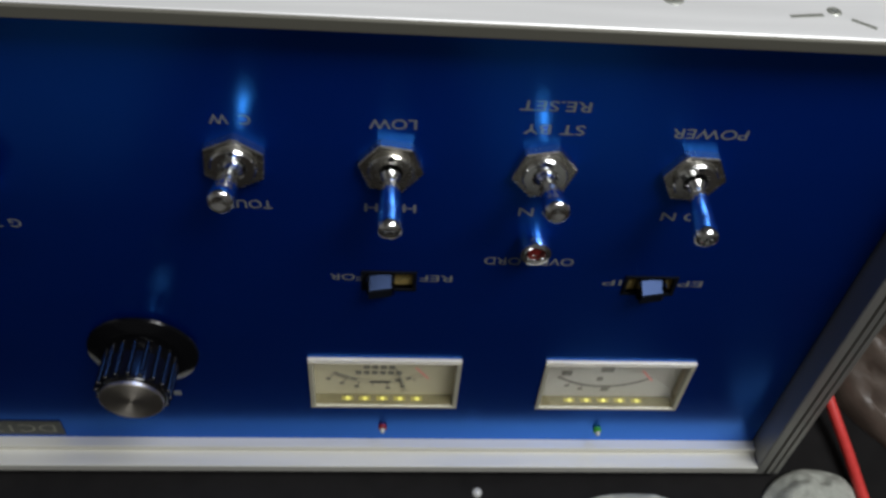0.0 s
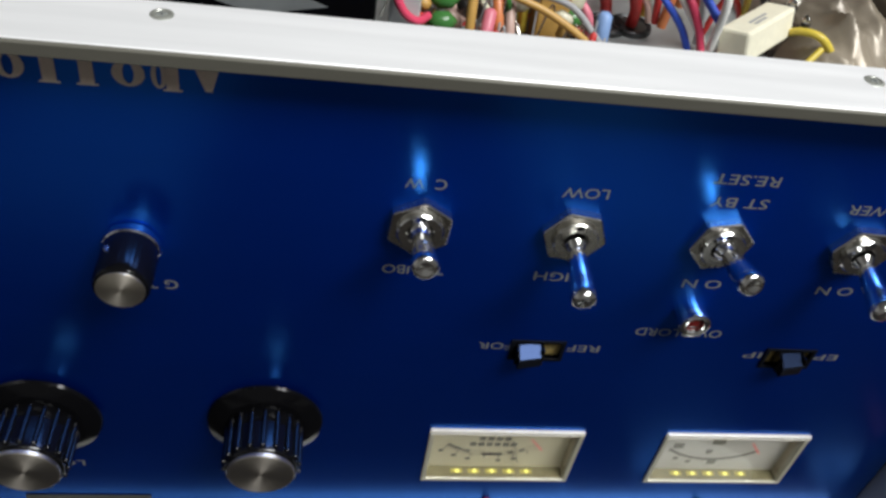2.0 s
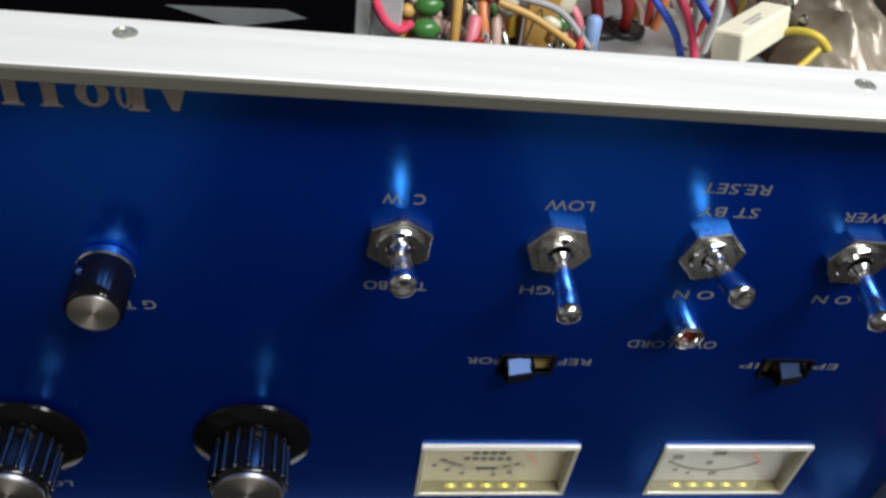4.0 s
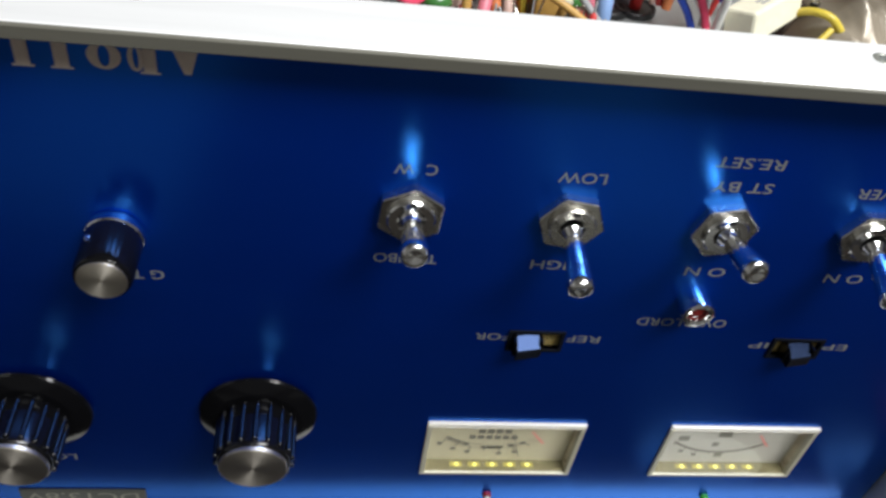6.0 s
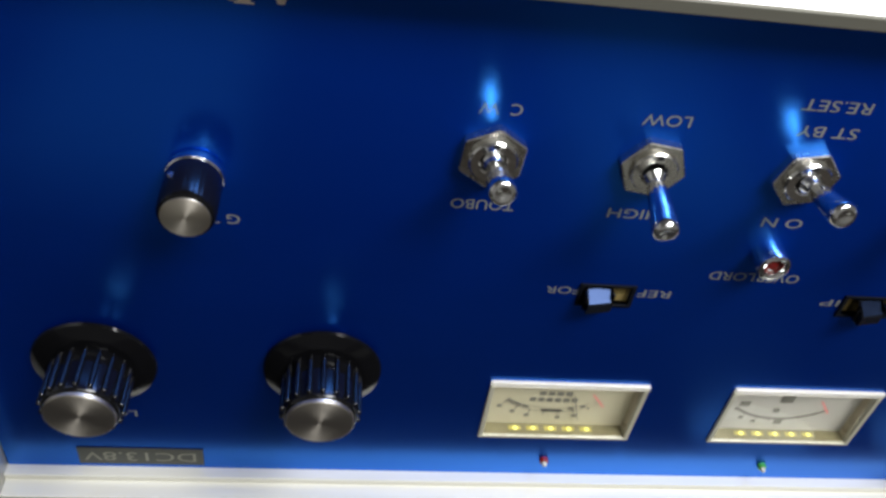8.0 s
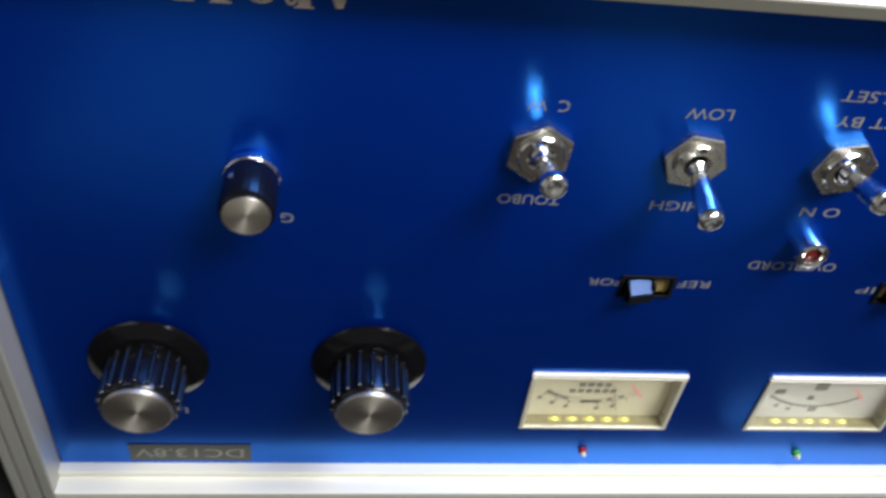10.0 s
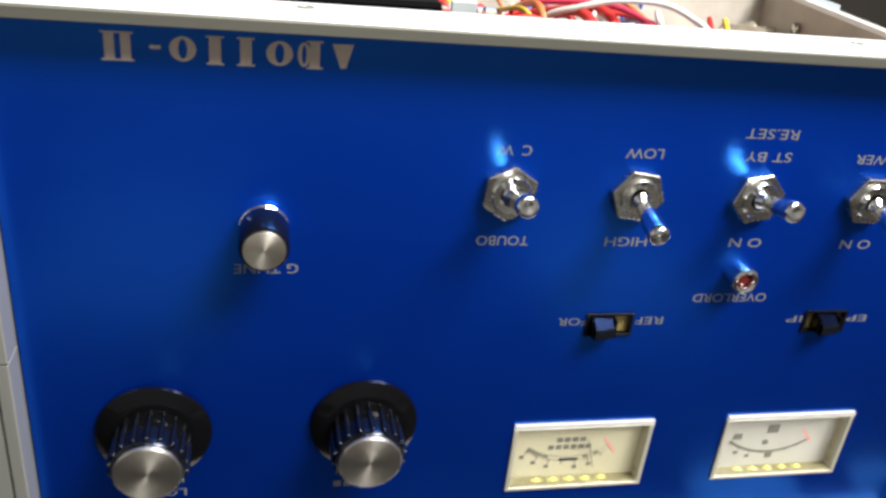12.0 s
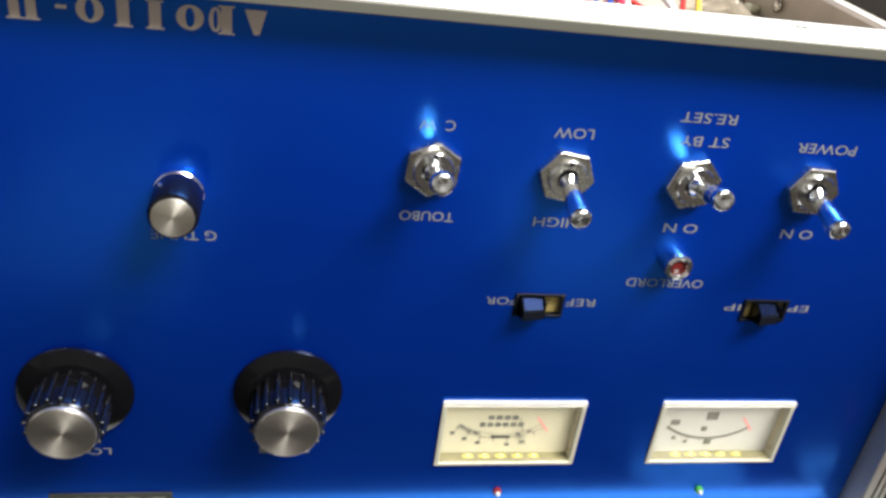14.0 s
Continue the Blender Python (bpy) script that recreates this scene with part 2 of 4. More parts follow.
def tube(points, r, seg=8):
    """A round wire along a smooth line through the points."""
    pts = [Vector(p) for p in points]
    fine = []
    ext = [2 * pts[0] - pts[1]] + pts + [2 * pts[-1] - pts[-2]]
    for i in range(1, len(ext) - 2):
        p0, p1, p2, p3 = ext[i - 1:i + 3]
        for k in range(6):
            t = k / 6
            fine.append(0.5 * (2 * p1 + (p2 - p0) * t + (2 * p0 - 5 * p1 + 4 * p2 - p3) * t * t + (3 * p1 - p0 - 3 * p2 + p3) * t ** 3))
    fine.append(pts[-1])
    bm = bmesh.new()
    rings = []
    side = None
    for i, p in enumerate(fine):
        d = (fine[min(i + 1, len(fine) - 1)] - fine[max(i - 1, 0)]).normalized()
        if side is None:
            side = d.orthogonal().normalized()
        side = (side - d * side.dot(d)).normalized()
        up = d.cross(side)
        rings.append([bm.verts.new(p + r * (math.cos(2 * math.pi * k / seg) * side + math.sin(2 * math.pi * k / seg) * up)) for k in range(seg)])
    for a, b in zip(rings, rings[1:]):
        for k in range(seg):
            bm.faces.new((a[k], a[(k + 1) % seg], b[(k + 1) % seg], b[k]))
    bm.faces.new(rings[0][::-1])
    bm.faces.new(rings[-1])
    return bm


def bar(a, b, ra, rb=None, seg=14, rounded=0.25):
    """A round bar with softened ends from a to b."""
    a, b = Vector(a), Vector(b)
    rb = ra if rb is None else rb
    length = (b - a).length
    c = min(ra, rb) * rounded
    bm = lathe([(0, 0), (ra - c, 0), (ra, -c), (rb, -length + c), (rb - c, -length), (0, -length)], seg)
    q = Vector((0, -1, 0)).rotation_difference(b - a).to_matrix().to_4x4()
    bmesh.ops.transform(bm, matrix=Matrix.Translation(a) @ q, verts=bm.verts[:])
    return bm


UPSIDE = pose(0, 0, 0, 90) @ pose(0, 0, 0, 0, 0, 180)


def lettering(text, x0, x1, z, height, mat, parent, y=-0.00012, name="lettering", label="", spacing=1.0):
    """Flat printed letters on the panel, head down as the set stands, to fill x0..x1 about the height z."""
    cu = bpy.data.curves.new(name, "FONT")
    cu.body, cu.align_x, cu.resolution_u, cu.space_character = text, "LEFT", 3, spacing
    cu.offset = 0.0
    tmp = bpy.data.objects.new(name, cu)
    scene.collection.objects.link(tmp)
    bpy.context.view_layer.update()
    me = bpy.data.meshes.new_from_object(tmp)
    bpy.data.objects.remove(tmp)
    bm = bmesh.new()
    bm.from_mesh(me)
    bpy.data.meshes.remove(me)
    xs = [v.co.x for v in bm.verts]
    ys = [v.co.y for v in bm.verts]
    sx, sy = (x1 - x0) / (max(xs) - min(xs)), height / (max(ys) - min(ys))
    cx, cy = (max(xs) + min(xs)) / 2, (max(ys) + min(ys)) / 2
    for v in bm.verts:
        v.co = Vector(((v.co.x - cx) * sx, (v.co.y - cy) * sy, 0))
    return part(name, bm, mat, parent, label, pose((x0 + x1) / 2, y, z) @ UPSIDE)


# ---- room and bench ----
def slab(name, x0, x1, y0, y1, z0, z1, mat, label):
    return tagged(part(name, box(x0, x1, y0, y1, z0, z1), mat), label, name.split("_")[0], kind="structure")


BENCH_Z = -0.0125
slab("floor", -2.2, 2.2, -2.4, 1.2, -0.90, -0.80, WALL_DARK, "dark floor of the workroom")
slab("ceiling", -2.2, 2.2, -2.4, 1.2, 2.4, 2.5, WALL, "plain pale ceiling of the workroom")
slab("wall_north", -2.2, 2.2, 1.2, 1.3, -0.9, 2.5, WALL_DARK, "dark wall behind the bench")
slab("wall_south", -2.2, 2.2, -2.5, -2.4, -0.9, 2.5, WALL, "plain wall behind the viewer")
slab("wall_west", -2.3, -2.2, -2.4, 1.2, -0.9, 2.5, WALL, "plain side wall")
slab("wall_east", 2.2, 2.3, -2.4, 1.2, -0.9, 2.5, WALL, "plain side wall")
bench = tagged(part("workbench", box(-0.9, 0.9, -0.55, 0.75, BENCH_Z - 0.03, BENCH_Z - 0.002, 0.003), BENCH), "brown worn workbench top under the radio amplifier", "workbench", kind="structure")
BENCH_Z += 0.0005
mat_sheet = tagged(part("bench_mat", box(-0.30, 0.45, -0.135, 0.60, BENCH_Z - 0.0025, BENCH_Z, 0.0005, 1), MAT), "thin black rubber mat under the amplifier", "mat")
BENCH_Z_LOW = BENCH_Z - 0.0025
# Unseen sheets, added so the panel reflects paler bands left and right.
for px, py, lx, ly, turn in ((-0.130, -0.215, 0.048, 0.075, 6), (0.105, -0.200, 0.042, 0.062, -4)):
    sheet = tagged(part("paper", box(-lx, lx, -ly, ly, 0, 0.0004), PAPER, m=pose(px, py, BENCH_Z_LOW + 0.0001, 0, 0, turn)),
                   "unseen grey sheet added to brighten bands of the panel's reflection", "paper", "paper sheets on the bench")

# ---- amplifier ----
amp = tagged(hub("amplifier"), "upside-down radio amplifier with blue front panel and open bottom", "amplifier")
PX0, PX1, PZ0, PZ1 = -0.1265, 0.1392, -0.0025, 0.1483     # front panel
TOP = 0.1517

# front panel with its window and slot openings
METERS = [(0.0002, 0.0420, 0.0166, 0.0400), (0.0663, 0.1085, 0.0166, 0.0400)]
SLOTS = [(0.0153, 0.0277, 0.0705, 0.0765), (0.0808, 0.0932, 0.0705, 0.0765)]


def front_panel():
    holes = METERS + SLOTS
    xs = sorted({PX0, PX1, *[h[0] for h in holes], *[h[1] for h in holes]})
    zs = sorted({PZ0, PZ1, *[h[2] for h in holes], *[h[3] for h in holes]})
    bm = bmesh.new()
    solid = {}
    for i in range(len(xs) - 1):
        for j in range(len(zs) - 1):
            cx, cz = (xs[i] + xs[i + 1]) / 2, (zs[j] + zs[j + 1]) / 2
            solid[i, j] = not any(h[0] < cx < h[1] and h[2] < cz < h[3] for h in holes)
    verts = {}

    def vert(i, j, y):
        if (i, j, y) not in verts:
            verts[i, j, y] = bm.verts.new((xs[i], y, zs[j]))
        return verts[i, j, y]
    back = 0.0018
    for (i, j), ok in solid.items():
        if not ok:
            continue
        bm.faces.new([vert(i, j, 0), vert(i + 1, j, 0), vert(i + 1, j + 1, 0), vert(i, j + 1, 0)])
        bm.faces.new([vert(i, j, back), vert(i, j + 1, back), vert(i + 1, j + 1, back), vert(i + 1, j, back)])
        for di, dj, a, b in ((-1, 0, (0, 0), (0, 1)), (1, 0, (1, 0), (1, 1)), (0, -1, (0, 0), (1, 0)), (0, 1, (0, 1), (1, 1))):
            if not solid.get((i + di, j + dj), False):
                bm.faces.new([vert(i + a[0], j + a[1], 0), vert(i + b[0], j + b[1], 0), vert(i + b[0], j + b[1], back), vert(i + a[0], j + a[1], back)])
    bmesh.ops.recalc_face_normals(bm, faces=bm.faces[:])
    return part("front_panel", bm, BLUE, amp, "deep blue anodised aluminium front panel with white lettering")


panel = front_panel()


# frame round the panel
def rail_profile(sign, edge, back, thick):
    """Stepped section of the long rails, (y, z): rabbet next to the panel, then the lip."""
    e = lambda u: edge + sign * u
    return [(0.0004, e(0)), (-0.0030, e(0)), (-0.0033, e(0.0003)), (-0.0033, e(0.0022)), (-0.0083, e(0.0022)), (-0.0085, e(0.0024)),
            (-0.0085, e(thick - 0.0010)), (-0.0083, e(thick - 0.0007)), (-0.0078, e(thick - 0.0002)), (-0.0074, e(thick)), (back - 0.0003, e(thick)), (back, e(thick - 0.0003)),
            (back, e(thick - 0.0018)), (0.0004, e(thick - 0.0018))]


RAIL_FALL = 0.0060     # the top rail sits a little askew, lower towards the plain end


def sloped(profile, x0, x1):
    bm = prism(profile, x0, x1)
    for v in bm.verts:
        v.co.z -= RAIL_FALL * v.co.x
    return bm


part("top_rail", sloped([(0.0004, PZ1), (-0.0030, PZ1), (-0.0033, PZ1 + 0.0003), (-0.0033, PZ1 + 0.0014), (-0.0060, PZ1 + 0.0014), (-0.0060, TOP - 0.0002), (-0.0058, TOP), (0.0102, TOP), (0.0105, TOP - 0.0003),
                        (0.0105, TOP - 0.0018), (0.0004, TOP - 0.0018)], PX0 - 0.0109, PX1 + 0.0085), ALU, amp, "white-bright bare aluminium rail with countersunk screws")
# The lip's dark colour carries the shade of the rail's front face.
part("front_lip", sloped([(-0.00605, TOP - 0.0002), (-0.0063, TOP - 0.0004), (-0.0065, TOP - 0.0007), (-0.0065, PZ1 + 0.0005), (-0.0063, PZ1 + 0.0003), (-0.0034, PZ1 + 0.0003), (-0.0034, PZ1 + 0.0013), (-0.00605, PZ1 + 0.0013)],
                        PX0 - 0.0109, PX1 + 0.0085), ALU_LIP, amp, "rounded front lip of the rail, coloured dark as its shaded face")
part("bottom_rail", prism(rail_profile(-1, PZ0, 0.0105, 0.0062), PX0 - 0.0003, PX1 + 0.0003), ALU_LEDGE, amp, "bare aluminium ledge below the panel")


def side_rail(sign, edge, wide):
    """Upright section, (x, y), with two grooves down its front."""
    e = lambda u: edge + sign * (u + 0.0004)
    w = wide - 0.0004
    p = [(e(0), 0.0004), (e(0), -0.0080), (e(0.0003), -0.0083), (e(0.0028), -0.0083), (e(0.0030), -0.0066), (e(0.0036), -0.0066), (e(0.0038), -0.0083),
         (e(w * 0.66), -0.0083), (e(w * 0.68), -0.0070), (e(w * 0.74), -0.0070), (e(w * 0.76), -0.0083), (e(w - 0.0004), -0.0083), (e(w), -0.0079), (e(w), 0.0060), (e(0.0036), 0.0060), (e(0.0036), 0.0004)]
    return p


for sign, edge, wide in ((-1, PX0, 0.0108), (1, PX1, 0.0084)):
    z0, z1 = PZ0 - 0.0060, PZ1 + 0.0002
    if sign < 0:
        seam = 0.0705
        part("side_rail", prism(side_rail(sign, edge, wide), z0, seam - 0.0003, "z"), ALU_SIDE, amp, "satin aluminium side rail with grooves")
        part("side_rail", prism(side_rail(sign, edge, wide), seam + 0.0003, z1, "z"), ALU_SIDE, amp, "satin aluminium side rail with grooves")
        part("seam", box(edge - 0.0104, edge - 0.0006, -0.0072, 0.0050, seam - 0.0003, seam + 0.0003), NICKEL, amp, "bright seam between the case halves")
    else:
        # Same rail as the left one, painted darker as its shaded side.
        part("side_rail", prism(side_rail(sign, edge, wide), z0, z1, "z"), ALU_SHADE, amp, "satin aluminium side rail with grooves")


# countersunk screws in the top rail
def countersunk(x, y, r):
    s = hub("screw", pose(x, y, TOP - RAIL_FALL * x), amp, "small nickel countersunk screw")
    bm = lathe([(r * 1.05, 0.0), (r * 0.97, -0.00012), (r * 0.72, -0.0002), (r * 0.66, -0.00005), (0, -0.00005)], 28)
    bmesh.ops.transform(bm, matrix=pose(0, 0, 0, -90), verts=bm.verts[:])
    part("screw_head", bm, ALU_DULL, s, smooth=40)
    for a in (20, 110):
        part("screw_slot", box(-r * 0.5, r * 0.5, -r * 0.09, r * 0.09, 0.00008, 0.0002), CHASSIS, s, m=pose(0, 0, 0, 0, 0, a))


for x, y in ((-0.0612, 0.0055), (0.0735, 0.0048)):
    countersunk(x, y, 0.0020)
for x, y in ((-0.0935, 0.0062), (0.1045, 0.0030)):
    countersunk(x, y, 0.0014)

# wear round two of the screws
for x, y, lx, turn in ((0.0985, 0.0010, 0.0034, 8), (0.1090, -0.0010, 0.0024, -35), (-0.0965, 0.0068, 0.0008, 0)):
    part("scratch", box(-lx, lx, -0.0005, 0.0005, -0.0001, 0.00006), ALU_DULL, amp, "dull scratch mark", pose(x, y, TOP - RAIL_FALL * x, 0, 0, turn))

# case behind the panel: walls, deck and back, open at the top
part("side_wall", box(-0.1392, -0.1378, 0.006, 0.300, -0.0120, 0.1380), CHASSIS, amp, "grey sheet-metal side wall")
part("side_wall", box(0.1462, 0.1476, 0.006, 0.300, -0.0120, 0.1380), CHASSIS_WARM, amp, "brownish grey sheet-metal side wall")
part("wall_flange", box(-0.1378, -0.1268, 0.0110, 0.300, 0.1362, 0.1380), ALU, amp, "bright folded edge of the side wall")
part("wall_flange", box(0.1432, 0.1462, 0.0110, 0.300, 0.1362, 0.1380), ALU, amp, "bright folded edge of the side wall")
part("back_wall", box(-0.1378, 0.1462, 0.2985, 0.300, -0.0120, 0.1380), CHASSIS, amp, "grey sheet-metal back wall")
part("base_plate", box(-0.1378, 0.1462, 0.011, 0.2985, -0.0122, -0.0105), CHASSIS, amp)
part("chassis_deck", box(-0.1378, 0.1462, 0.016, 0.2985, 0.1000, 0.1016), CHASSIS, amp, "grey plated chassis deck")


# ---- controls on the panel ----
def ridge_mesh():
    """One round rib of the grip with a domed end, lying beside the grip's axis."""
    bm = lathe([(0.0007, -0.0042), (0.00068, -0.0140), (0.00064, -0.0144), (0.0005, -0.0147), (0.00025, -0.01485), (0, -0.0149)], 10)
    bmesh.ops.translate(bm, vec=(0.0091, 0, 0), verts=bm.verts[:])
    me = bpy.data.meshes.new("ridge")
    bm.to_mesh(me)
    bm.free()
    me.polygons.foreach_set("use_smooth", [True] * len(me.polygons))
    me.materials.append(BLACK_GRIP)
    return me


RIDGE = ridge_mesh()


def big_knob(x, z, turn):
    k = hub("knob", pose(x, 0, z) @ pose(0, 0, 0, 0, turn, 0), amp, "black fluted knob with wide skirt and spun aluminium cap")
    part("skirt", lathe([(0, -0.0006), (0.0141, -0.0006), (0.0145, -0.0011), (0.0142, -0.0018), (0.0112, -0.0034), (0.0106, -0.0036), (0, -0.0036)], 72), BLACK, k, "glossy black flared skirt", smooth=30)
    grip = part("grip", lathe([(0, -0.0037), (0.0089, -0.0037), (0.0091, -0.0042), (0.0088, -0.0136), (0.0087, -0.0150), (0.0085, -0.0155), (0.0081, -0.0158), (0, -0.0160)], 64), BLACK_GRIP, k, "black ridged grip", smooth=35)
    for i in range(18):
        rib = new("ridge", RIDGE)
        rib.parent = grip
        rib.matrix_basis = pose(0, 0, 0, 0, i * 20, 0)
    part("cap", lathe([(0.0080, -0.0158), (0.0080, -0.0166), (0.0077, -0.0168), (0, -0.0168)], 64), SPUN, k, "spun aluminium cap", smooth=30)


big_knob(-0.0972, 0.0435, 10)
big_knob(-0.0432, 0.0436, -8)


def small_knob(x, z):
    k = hub("knob", pose(x, 0, z), amp, "small black knob with spun aluminium cap")
    part("collar", lathe([(0.0054, -0.0003), (0.0057, -0.0006), (0.0057, -0.0024), (0.0054, -0.0027), (0, -0.0027)], 48), CHROME, k, "bright metal collar", smooth=30)
    part("grip", lathe([(0.0046, -0.0027), (0.0055, -0.0028), (0.0057, -0.0034), (0.0056, -0.0126), (0.0052, -0.0134), (0.0048, -0.0136), (0, -0.0136)], 144, 24, 0.00005), BLACK_GRIP, k, "glossy black grip", smooth=30)
    part("cap", lathe([(0.0047, -0.0134), (0.0047, -0.0139), (0.0045, -0.0140), (0, -0.0140)], 48), SPUN, k, "spun aluminium cap", smooth=30)
    bm = lathe([(0.0008, -0.0001), (0.0008, -0.0004), (0, -0.0003)], 14)
    part("set_screw", bm, NICKEL, k, m=pose(-0.0032, -0.0075, 0.0046, -90, 0, 0) @ pose(0, 0, 0, 0, 0, 35))


small_knob(-0.0698, 0.1030)


def toggle(x, z, turn, lever_up, lever_side, pale=False):
    k = hub("toggle_switch", pose(x, 0, z), amp, "chrome toggle switch with hexagonal nut")
    # hexagonal nut with chamfered corners
    bm = bmesh.new()
    rings = []
    for r, y in ((0.0072, 0.0), (0.0072, -0.0021), (0.0069, -0.0023), (0.0047, -0.0023), (0.0047, -0.0005)):
        rings.append([bm.verts.new((r * math.cos(radians(60 * i + turn)), y, r * math.sin(radians(60 * i + turn)))) for i in range(6)])
    for a, b in zip(rings, rings[1:]):
        for i in range(6):
            bm.faces.new((a[i], a[(i + 1) % 6], b[(i + 1) % 6], b[i]))
    bmesh.ops.recalc_face_normals(bm, faces=bm.faces[:])
    bmesh.ops.bevel(bm, geom=[e for e in bm.edges if abs(e.verts[0].co.y) < 0.0022 and abs(e.verts[1].co.y) < 0.0022 and abs(e.verts[0].co.y - e.verts[1].co.y) > 0.001 and e.verts[0].co.length > 0.006], offset=0.0003, segments=2, affect="EDGES")
    part("nut", bm, NICKEL, k, "worn nickel hexagonal nut", smooth=25)
    part("bushing", lathe([(0.0049, -0.0010), (0.0049, -0.0031), (0.0046, -0.0035), (0.0029, -0.0035), (0.0026, -0.0033), (0.0025, -0.0016), (0, -0.0012)], 40), NICKEL if pale else CHROME, k, "threaded bushing", smooth=30)
    part("socket", lathe([(0.0024, -0.0020), (0, -0.0021)], 24), HOLE, k)
    part("keyway", box(-0.0006, 0.0006, -0.0038, -0.0030, 0.0036, 0.0047), HOLE, k)
    # lever, thin at its ball and thicker towards the rounded end
    prof = [(0, 0.0), (0.0018, -0.0004), (0.0023, -0.0014), (0.0018, -0.0024), (0.0014, -0.0030), (0.0020, -0.0044), (0.0025, -0.0105), (0.0026, -0.0124),
            (0.0027, -0.0129), (0.0028, -0.0138), (0.0027, -0.0147), (0.0024, -0.0153), (0.0019, -0.0156), (0.0014, -0.0156), (0.0008, -0.0153), (0, -0.0151)]
    part("lever", lathe(prof, 32), CHROME, k, "polished chrome lever", pose(0, -0.0024, 0, -lever_up, 0, lever_side), smooth=45)


toggle(-0.0119, 0.1122, 90 - 4, 14, -1)
toggle(0.0211, 0.1121, -9, -14, 0, True)
toggle(0.0542, 0.1119, 11, 13, 2)
toggle(0.0874, 0.1117, -3, -13, 0)


def overload_lamp(x, z):
    k = hub("indicator_lamp", pose(x, 0, z), amp, "dark red indicator in a chrome bezel")
    part("bezel", lathe([(0.0038, 0), (0.0038, -0.0042), (0.0036, -0.0050), (0.0029, -0.0053), (0.0023, -0.0050), (0.0020, -0.0042), (0.0020, -0.0030)], 40), CHROME, k, "chrome bezel", smooth=35)
    part("lens", lathe([(0.0020, -0.0032), (0.0018, -0.0039), (0.0011, -0.0043), (0, -0.0044)], 32), RED_LENS, k, "dark red lens", smooth=60)


overload_lamp(0.0553, 0.0893)


def led(x, z, mat, word):
    k = hub("indicator_led", pose(x, 0, z), amp, "small " + word + " indicator light")
    part("collar", lathe([(0.0013, 0), (0.0013, -0.0010), (0.0010, -0.0013), (0, -0.0013)], 20), mat, k, word + " collar", smooth=40)
    part("lens", lathe([(0.0007, -0.0012), (0.0007, -0.0020), (0.0004, -0.0024), (0, -0.0025)], 20), MILKY, k, "milky lens tip", smooth=60)


led(0.0208, 0.0050, RED_LENS, "red")
led(0.0873, 0.0042, GREEN_LENS, "green")


def skewed(profile, x0, x1):
    """A slider body that recedes a little towards one end."""
    bm = prism(profile, x0, x1)
    for v in bm.verts:
        v.co.y += 0.18 * (v.co.x - (x0 + x1) / 2)
    return bm


def slide_switch(h, shift):
    x0, x1, z0, z1 = h
    k = hub("slide_switch", pose((x0 + x1) / 2, 0, (z0 + z1) / 2), amp, "black slide switch with a brass contact plate in its slot")
    w, d = (x1 - x0) / 2, (z1 - z0) / 2
    part("slot_back", box(-w, w, 0.0012, 0.0018, -d, d), BRASS, k, "brass plate")
    part("slot_wall", box(-w - 0.0008, -w, 0.0002, 0.0036, -d - 0.0008, d + 0.0008), HOLE, k)
    part("slot_wall", box(w, w + 0.0008, 0.0002, 0.0036, -d - 0.0008, d + 0.0008), HOLE, k)
    part("slot_wall", box(-w, w, 0.0002, 0.0036, d, d + 0.0008), HOLE, k)
    part("slot_wall", box(-w, w, 0.0002, 0.0036, -d - 0.0008, -d), HOLE, k)
    for a, b, e, f in ((-w - 0.0006, w + 0.0006, d - 0.0002, d + 0.0006), (-w - 0.0006, w + 0.0006, -d - 0.0006, -d + 0.0002), (-w - 0.0006, -w + 0.0004, -d + 0.0002, d - 0.0002), (w - 0.0004, w + 0.0006, -d + 0.0002, d - 0.0002)):
        part("slot_frame", box(a, b, -0.0006, -0.00005, e, f, 0.0001, 1), SLIDER, k, "black slot frame")
    a, b = -w + 0.0012 + shift, -w + 0.0069 + shift
    wedge = [(0.0010, -d + 0.0002), (-0.0034, -d + 0.0002), (-0.0038, -d + 0.0006), (-0.0038, 0.0001), (-0.0035, 0.0005), (-0.0003, d - 0.0008), (0.0010, d - 0.0006)]
    part("slider", skewed(wedge, a, b), SLIDER, k, "slanted glossy slider knob")
    # Added plate on the black slider; its blue metal colours the lamp's reflection.
    part("slider_face", skewed([(-0.00355, 0.00052), (-0.00365, 0.00064), (-0.00040, d - 0.00062), (-0.00030, d - 0.00078)], a + 0.0002, b - 0.0002), SLIDER_FACE, k, "added slanted plate that tints the lamp's glint blue")
    part("slider_cheek", box(a - 0.0006, a - 0.0001, -0.0028, 0.0010, -d + 0.0004, d - 0.0006, 0.0001), BLACK, k)
    part("slider_cheek", box(b + 0.0001, b + 0.0006, -0.0028, 0.0010, -d + 0.0004, d - 0.0006, 0.0001), BLACK, k)


slide_switch(SLOTS[0], 0.0)
slide_switch(SLOTS[1], 0.0022)


